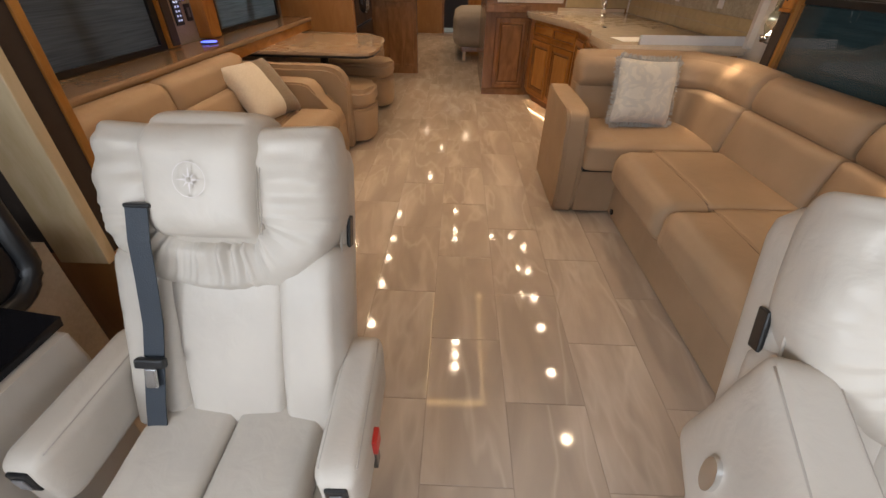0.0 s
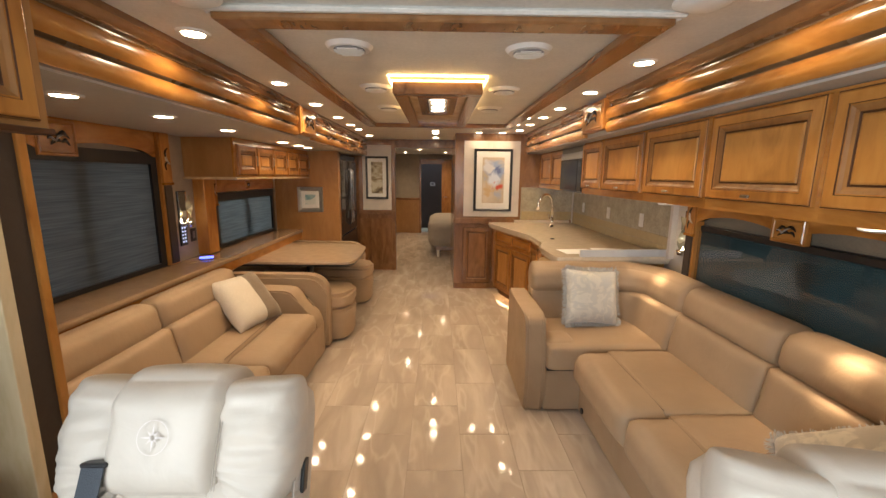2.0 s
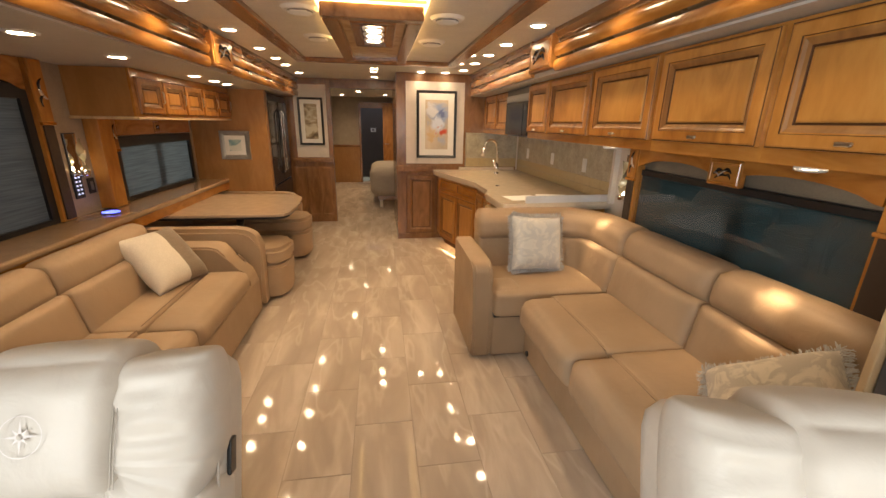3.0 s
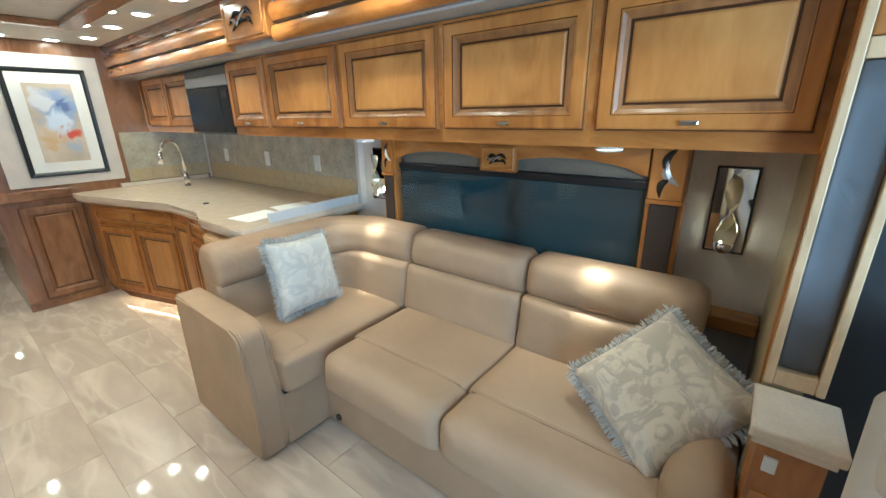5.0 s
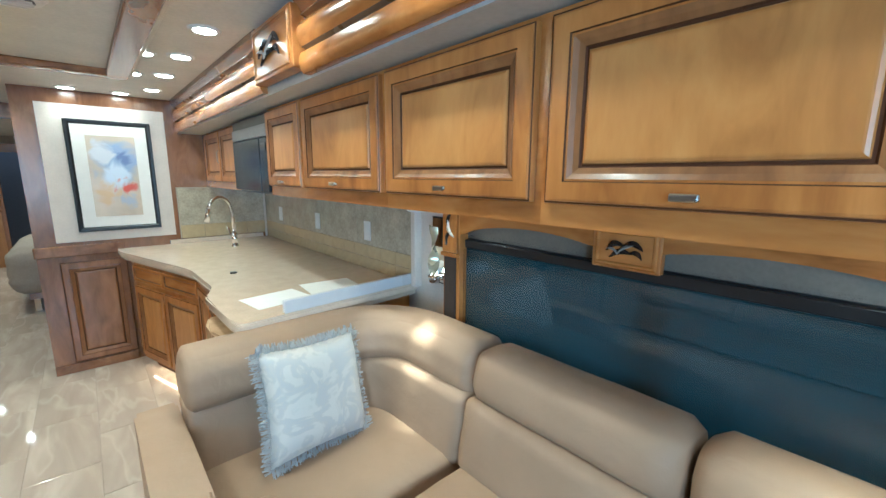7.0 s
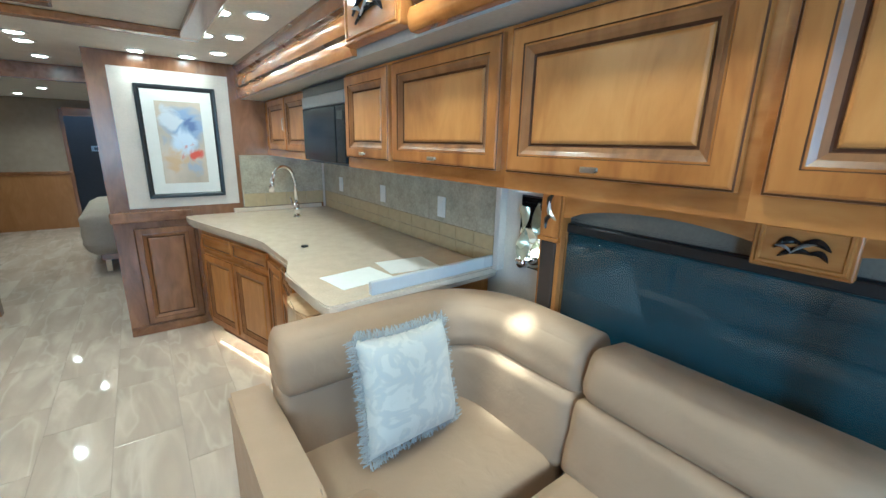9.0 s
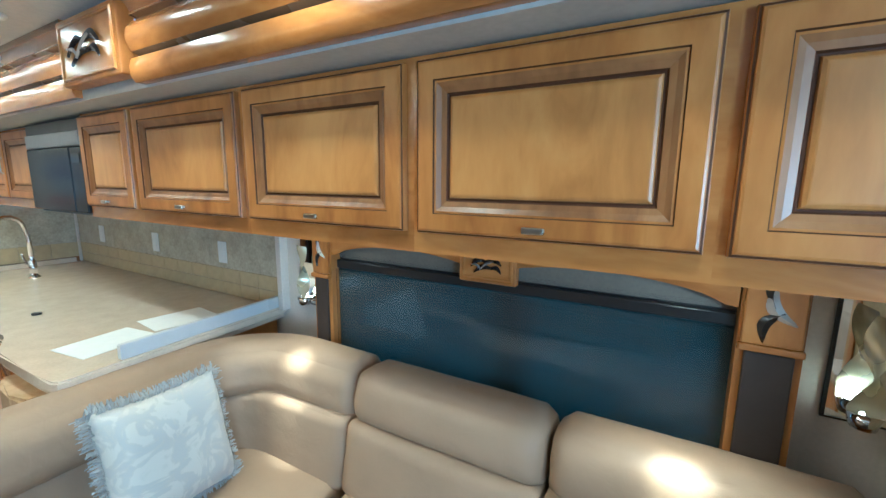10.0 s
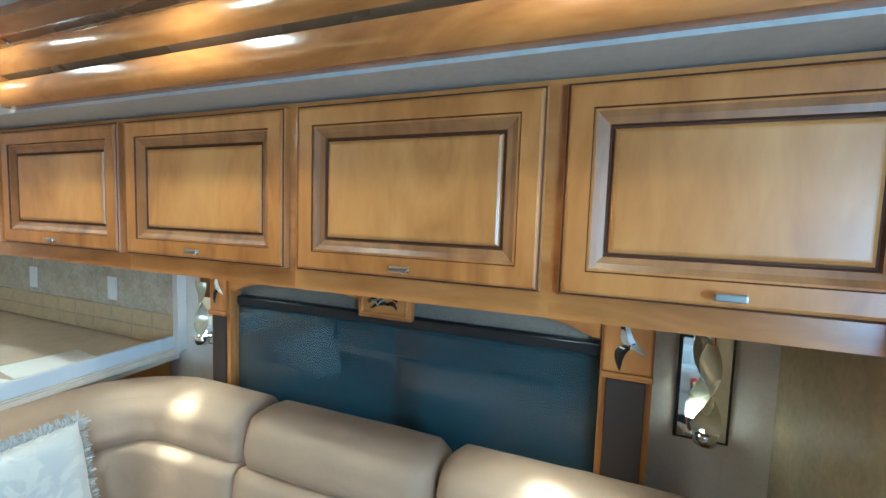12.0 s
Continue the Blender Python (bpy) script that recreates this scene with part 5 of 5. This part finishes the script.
# ---- captain's chairs ----
def horseshoe():
    """The padded roll that runs down one shoulder, under the headrest and up the other, gathered at its bends."""
    ctl = [(-0.180, 0.742), (-0.184, 0.665), (-0.186, 0.575), (-0.176, 0.512), (-0.135, 0.462), (-0.07, 0.440), (0.0, 0.434),
           (0.07, 0.440), (0.135, 0.462), (0.176, 0.512), (0.186, 0.575), (0.184, 0.665), (0.180, 0.742)]
    n, ring = 150, 32
    bm = bmesh.new()
    rows = []
    for i in range(n + 1):
        f = i / n * (len(ctl) - 1)
        k = min(int(f), len(ctl) - 2)
        q = [Vector(ctl[max(0, min(len(ctl) - 1, k + d))]) for d in (-1, 0, 1, 2)]
        t = f - k
        p = 0.5 * ((2 * q[1]) + (q[2] - q[0]) * t + (2 * q[0] - 5 * q[1] + 4 * q[2] - q[3]) * t * t + (3 * q[1] - q[0] - 3 * q[2] + q[3]) * t ** 3)
        d = 0.5 * ((q[2] - q[0]) + 2 * (2 * q[0] - 5 * q[1] + 4 * q[2] - q[3]) * t + 3 * (3 * q[1] - q[0] - 3 * q[2] + q[3]) * t * t)
        d.normalize()
        e = i / n
        wing = max(0.0, min(1.0, (abs(e - 0.5) - 0.10) / 0.2))
        end = min(e, 1 - e) / 0.085
        cap = math.sqrt(max(0.02, 1 - (1 - min(1.0, end)) ** 2))
        hw, hd = 0.066 + 0.034 * wing, (0.080 + 0.018 * wing) * (0.35 + 0.65 * cap)
        hw *= 0.82 + 0.18 * cap
        row = []
        for j in range(ring):
            a = 2 * math.pi * j / ring
            ca, sa = math.cos(a), math.sin(a)
            u, v = math.copysign(abs(ca) ** 0.62, ca) * hw, math.copysign(abs(sa) ** 0.72, sa) * hd
            inner = 0.5 - 0.5 * ca * 1.0
            pleat = math.sin(e * 105 + 3.2 * math.sin(e * 23)) + 0.5 * math.sin(e * 190 + 5.0 * math.sin(e * 31))
            edge = (0.15 + 0.85 * inner ** 1.6) if wing < 0.6 else 0.10 + 0.9 * (1 - inner) ** 3
            gat = 0.0150 * pleat * edge * (1 - 0.45 * wing)
            crease = noise.noise(Vector((p.x * 7 + u * 16, v * 5, p.y * 26 - u * 30)))
            gat += 0.014 * crease + 0.007 * noise.noise(Vector((p.x * 20, u * 30, p.y * 44)))
            if sa < 0:
                v -= gat * abs(sa)
            x, z = p.x + d.y * u, p.y - d.x * u
            row.append(bm.verts.new((x, v - 0.012, z)))
        rows.append(row)
    for a, b in zip(rows, rows[1:]):
        for j in range(ring):
            bm.faces.new((a[j], a[(j + 1) % ring], b[(j + 1) % ring], b[j]))
    bm.faces.new(rows[0][::-1]), bm.faces.new(rows[-1])
    return bm


def captain_chair(m, label, belt, lift, raise_arm):
    """A plush seat facing -y; origin lift above the floor under the seat."""
    c = thing("captain_chair", label, "chair", m @ Matrix.Diagonal((0.94, 1, 1, 1)), "captain's chairs")
    part("pedestal", box(-0.20, 0.20, -0.16, 0.24, 0.012 - lift, 0.26, 0.02), BLACK, c, "black pedestal")
    part("foot_plate", box(-0.24, 0.24, -0.20, 0.28, -lift, 0.012 - lift), BLACK, c)
    part("seat_base", pillowy(0.46, 0.56, 0.14, 0.04), CREAM, c, "", True, pose(0, 0.02, 0.32))
    for s in (-1, 1):
        part("seat_cushion", pillowy(0.228, 0.52, 0.12, (0.016, 0.035, 0.03), (0, 0, 0.010), 12, 0.004, s), CREAM, c, "", True, pose(s * 0.1145, -0.02, 0.405, 3))
    part("seat_front_roll", pillowy(0.43, 0.14, 0.15, 0.06, (0, 0.01, 0.004), 10, 0.005), CREAM, c, "", True, pose(0, -0.25, 0.375))
    tilt = -22
    B = pose(0, 0.17, 0.40, tilt)
    part("back_shell", pillowy(0.548, 0.17, 0.76, (0.035, 0.05, 0.075)), CREAM, c, "", True, B @ pose(0, 0.075, 0.335))
    for s in (-1, 1):
        seam = [(s * 0.2745, -0.012 + 0.006 * math.sin(k * 0.9), -0.02 + 0.042 * k) for k in range(17)]
        part("side_seam", tube([tuple((B @ pose(*p)).translation) for p in seam], 0.0032, 6), CREAM_DK, c, "twin-stitched side seam", True)
    pad = pillowy(0.31, 0.13, 0.46, (0.02, 0.05, 0.03), (0, 0.010, 0), 14, 0.003)
    for v in pad.verts:
        v.co.x *= 1 - 0.20 * (0.23 - v.co.z) / 0.46
    part("back_pad", pad, CREAM, c, "", True, B @ pose(0.0, 0.0, 0.21))
    for s in (-1, 1):
        part("bolster", pillowy(0.165, 0.16, 0.49, (0.035, 0.06, 0.04), (0.002, 0.008, 0), 12, 0.004, s * 3), CREAM, c, "", True, B @ pose(s * 0.203, 0.004, 0.235, 0, 0, s * -4))
        if raise_arm:
            size, at = (0.105, 0.36, 0.36), pose(s * 0.272, 0.175, 0.675, 14)
        else:
            size, at = (0.10, 0.37, 0.165), pose(s * 0.325, 0.105, 0.52, 2, 0, s * 2)
        arm = part("armrest", pillowy(*size, (0.026, 0.045, 0.026), (0.004, 0, 0.002), 16, 0.003, s), CREAM, c, "", True, at)
        fy, top = -size[1] / 2, size[2] / 2
        part("switch_plate", box(-0.024, 0.024, fy - 0.006, fy + 0.010, top - 0.085, top - 0.022, 0.004), BLACK, arm, "black switch on the arm end")
        part("switch_rocker", box(-0.013, 0.013, fy - 0.010, fy - 0.006, top - 0.072, top - 0.036, 0.002), GREYP, arm)
        for o in (-1, 1):
            part("arm_piping", tube([(o * (size[0] / 2 - 0.010), -size[1] / 2 + 0.03 + (size[1] - 0.06) * k / 8, top - 0.006) for k in range(9)], 0.0020, 6), CREAM_DK, arm, "", True)
        part("side_panel", pillowy(0.05, 0.50, 0.18, 0.022), CREAM, c, "", True, pose(s * 0.25, 0.02, 0.30))
        part("arm_bracket", box(s * 0.27 - 0.014, s * 0.27 + 0.014, 0.20, 0.27, 0.30, 0.50, 0.004), BLACK, c, "black arm bracket")
    part("horseshoe_roll", horseshoe(), CREAM, c, "gathered leather roll round the headrest", True, B)
    hd = pillowy(0.284, 0.225, 0.282, (0.040, 0.098, 0.075), (0.004, 0.014, 0.010), 28, 0.005, 2)
    for v in hd.verts:
        f = max(0.0, 1 - abs(abs(v.co.x) - 0.122) / 0.012) + 0.8 * max(0.0, 1 - abs(abs(v.co.x) - 0.111) / 0.006)
        v.co.y += 0.0022 * min(1.0, f) if v.co.y < -0.04 else 0
    part("headrest", hd, CREAM, c, "draped headrest flap with twin stitching", True, B @ pose(-0.012, -0.006, 0.622))
    for o in (0.128, 0.134):
        line = [(o, -0.105 + 0.0, -0.10 + 0.022 * k) for k in range(9)]
        part("headrest_stitching", tube([tuple((B @ pose(-0.012 + x, -0.002 + y + 0.014 * (k / 8) ** 3, 0.615 + z)).translation) for k, (x, y, z) in enumerate(line)], 0.0012, 4), CREAM_DK, c)
    fl = bmesh.new()
    for a in range(8):
        an, ln = a * math.pi / 4, 0.030 if a % 2 == 0 else 0.018
        vs = [fl.verts.new((math.cos(an + o) * rr, 0, math.sin(an + o) * rr)) for o, rr in ((0, ln), (0.5, 0.006), (-0.5, 0.006))]
        fl.faces.new(vs)
    for k in range(24):
        a0, a1 = k * math.pi / 12, (k + 1) * math.pi / 12
        fl.faces.new([fl.verts.new((math.cos(a) * rr, 0, math.sin(a) * rr)) for a, rr in ((a0, 0.0345), (a1, 0.0345), (a1, 0.036), (a0, 0.036))])
    part("embroidered_star", fl, STITCH, c, "tonal compass star embroidery", False, B @ pose(-0.012, -0.1392, 0.630))
    for s in (-1, 1):
        part("recline_plate", box(-0.005, 0.005, -0.017, 0.017, -0.038, 0.038, 0.003), BLACK, c, "black recline lever plate", False, B @ pose(s * 0.279, 0.045, 0.50))
    if raise_arm:
        part("pivot_cap", disc(0.028, 0.012, 0, 24), CHROME, c, "oval chrome trim cap", False, pose(-0.333, 0.225, 0.655, 0, 90, 0) @ Matrix.Diagonal((1.4, 0.8, 1, 1)))
    if belt:
        bm = bmesh.new()
        prv = None
        for x, y, z in ((-0.140, -0.10, 0.580), (-0.140, -0.134, 0.570), (-0.143, -0.136, 0.50), (-0.148, -0.126, 0.42), (-0.158, -0.112, 0.30), (-0.180, -0.112, 0.10), (-0.190, -0.11, -0.02)):
            cur = [bm.verts.new((x + o, y + t_, z)) for o, t_ in ((-0.025, 0), (0.025, 0), (0.025, 0.003), (-0.025, 0.003))]
            if prv:
                for k in range(4):
                    bm.faces.new((prv[k], prv[(k + 1) % 4], cur[(k + 1) % 4], cur[k]))
            prv = cur
        part("belt", bm, WEB, c, "dark blue-grey seatbelt webbing", False, B)
        part("belt_guide", box(-0.170, -0.110, -0.1362, -0.10, 0.568, 0.579, 0.005), BLACK, c, "black belt slot", False, B)
        part("buckle", box(-0.205, -0.131, -0.132, -0.112, 0.20, 0.225, 0.006), BLACK, c, "", False, B)
        part("tongue", box(-0.185, -0.155, -0.128, -0.119, 0.15, 0.20, 0.004), STEEL, c, "steel buckle tongue", False, B)
        part("buckle_stalk", box(0.374, 0.386, 0.035, 0.065, 0.42, 0.49, 0.003), BLACK, c)
        part("red_release", box(0.374, 0.392, 0.03, 0.07, 0.49, 0.54, 0.004), plain("red_button", (0.6, 0.03, 0.02), 0.4), c, "red buckle release")
    return c


STITCH = leather("stitching_thread", (0.66, 0.60, 0.57))
captain_chair(pose(-0.402, 1.16, -0.08), "cream leather captain's chair with seatbelt", True, -0.08, False)
captain_chair(pose(0.825, 0.79, -0.045, 0, 0, -13), "cream leather captain's chair with a chrome cap", False, -0.045, True)

# ---- cockpit side ----
cs = thing("side_console", "cream cockpit side console with a glossy black top", "console")
part("body", extruded([(-1.035, 0.02), (-0.84, 0.02), (-0.82, 0.45), (-0.835, 0.55), (-1.035, 0.585)], 1, 0.40, 1.40, 0.02), CREAM, cs)
part("top_panel", extruded([(-1.034, 0.587), (-0.855, 0.557), (-0.85, 0.585), (-1.034, 0.615)], 1, 0.42, 1.415, 0.010), BLACKG, cs, "glossy black switch panel")
for i in range(4):
    part("switch", box(-0.955, -0.90, 0.62 + i * 0.15, 0.69 + i * 0.15, 0.595, 0.612, 0.004), GREYP, cs)
part("slot", box(-1.005, -0.985, 0.75, 1.30, 0.603, 0.617, 0.003), STEEL, cs, "silver trim bar")
structure("wall_cockpit_window", box(-1.28, -1.037, 0.42, 1.62, 0.0, 0.655), PAPER, "tan cockpit side wall below the window")
sw = thing("window_4", "dark rubber-framed cockpit side window", "", kind="structure")
loop = []
for cy, cz, a0 in ((1.45, 1.02, 0), (0.62, 1.02, 90), (0.62, 0.66, 180), (1.45, 0.66, 270)):
    loop += [(-1.03, cy + 0.10 * math.cos(radians(a0 + k * 15)), cz + 0.10 * math.sin(radians(a0 + k * 15))) for k in range(7)]
part("gasket", tube(loop + [loop[0]], 0.028, 8), BLACK, sw, "black rubber gasket", True)
part("pane", box(-1.036, -1.030, 0.54, 1.53, 0.58, 1.10, 0.002), BLACKG, sw).visible_shadow = False

# ---- hall and bedroom ----
bed = thing("bed", "bed with a grey-tan quilted cover", "bed")
part("cover", pillowy(2.0, 1.55, 0.50, 0.13, (0.01, 0.01, 0.02), 14, 0.02), plain("bedspread", (0.36, 0.30, 0.24), 0.8, scale=60, bump=0.05), bed, "", True, pose(1.02, 8.75, 0.46))
part("frame", box(0.15, 1.95, 8.1, 9.45, 0.14, 0.24), DWOOD_Y, bed)
for x, y in ((0.20, 8.15), (0.20, 9.4), (1.9, 8.15), (1.9, 9.4)):
    part("leg", box(x - 0.025, x + 0.025, y - 0.025, y + 0.025, 0, 0.14), PALE_Z, bed)
dr = thing("door_1", "open maple bedroom door with a lever handle", "", kind="structure")
part("leaf", box(0.28, 0.62, 10.95, 10.99, 0.02, 1.86, 0.003), WOOD_Z, dr)
part("door_handle", tube([(0.32, 10.95, 0.98), (0.32, 10.90, 0.98), (0.42, 10.90, 0.98)], 0.01, 8), CHROME, dr, "chrome lever", True)
structure("trim_doorway", box(-0.30, -0.25, 11.36, 11.42, 0, 1.9), DWOOD_Z, "dark door casing")
structure("trim_doorway_header", box(-0.25, 0.62, 11.37, 11.398, 1.80, 1.93, 0.004), WOOD_X, "maple header over the doorway")
sp = thing("switch_plate", "small pale control plate in the dark rear room", "switch", pose(0.03, 12.398, 1.27))
part("plate", box(-0.07, 0.07, -0.01, 0.0, -0.05, 0.05, 0.003), WHITE, sp)
part("rocker", box(-0.03, 0.03, -0.014, -0.01, -0.025, 0.025, 0.002), GREYP, sp)
for i, z in enumerate((0.5, 0.95, 1.4)):
    tagged(part("door_hinge", tube([(0, 0, -0.03), (0, 0, 0.03)], 0.008, 8), CHROME, None, "small chrome hinge on the bulkhead edge", True, pose(0.905, 5.992, z * 0.55 + 0.05)), category="hinge", group="hinges on the bulkhead")

# ---- floor tiles, last ----
TW, TL, G = 0.292, 0.60, 0.0026
tile_bm = box(-TW / 2 + G / 2, TW / 2 - G / 2, -TL / 2 + G / 2, TL / 2 - G / 2, -0.012, 0, 0.0008, 1)
tile_me = bpy.data.meshes.new("tile")
tile_bm.to_mesh(tile_me)
tile_bm.free()
tile_me.materials.append(TILE)
count = 0
for i in range(-6, 6):
    xc = 0.04 + TW * (i + 0.5)
    for j in range(-4, 20):
        yc = 2.52 + TL * (j + 0.5) + (0.0 if i % 2 == 0 else 0.30)
        if -1.30 < xc < 1.40 and -1.2 < yc < 11.5:
            t = new("tile", tile_me)
            t.matrix_basis = pose(xc, yc, 0)
            t.parent = floor
            count += 1

# ---- backsplash tiles ----
SPL = plain("glazed_tan_tile", (0.47, 0.37, 0.205), 0.12, var=0.12, scale=25, bump=0, rvar=0.04)
MOS = plain("glass_mosaic_tile", (0.43, 0.385, 0.285), 0.13, var=0.30, scale=85, bump=0.006, rvar=0.06)


def tiles(parent, along, start, end, rows, make):
    meshes = {}
    for z0, z1, w, mt in rows:
        n = max(1, round((end - start) / w))
        w = (end - start) / n
        if (z0, w) not in meshes:
            bm = box(-w / 2 + 0.0015, w / 2 - 0.0015, -0.006, 0, z0 + 0.0015, z1 - 0.0015, 0.001, 1)
            me = bpy.data.meshes.new("tile")
            bm.to_mesh(me)
            bm.free()
            me.materials.append(mt)
            meshes[z0, w] = me
        for k in range(n):
            t = new("tile", meshes[z0, w])
            t.matrix_basis = make(start + w * (k + 0.5))
            t.parent = parent


ROWS = [(0.913, 0.985, 0.15, SPL), (0.985, 1.06, 0.15, SPL), (1.06, 1.366, 0.58, MOS)]
tiles(bsr, 1, 3.712, 5.97, ROWS, lambda y: pose(1.974, y, 0, 0, 0, 270))
tiles(bse, 0, 1.285, 1.965, [(0.95, 1.06, 0.16, SPL)] + ROWS[2:], lambda x: pose(x, 5.974, 0))
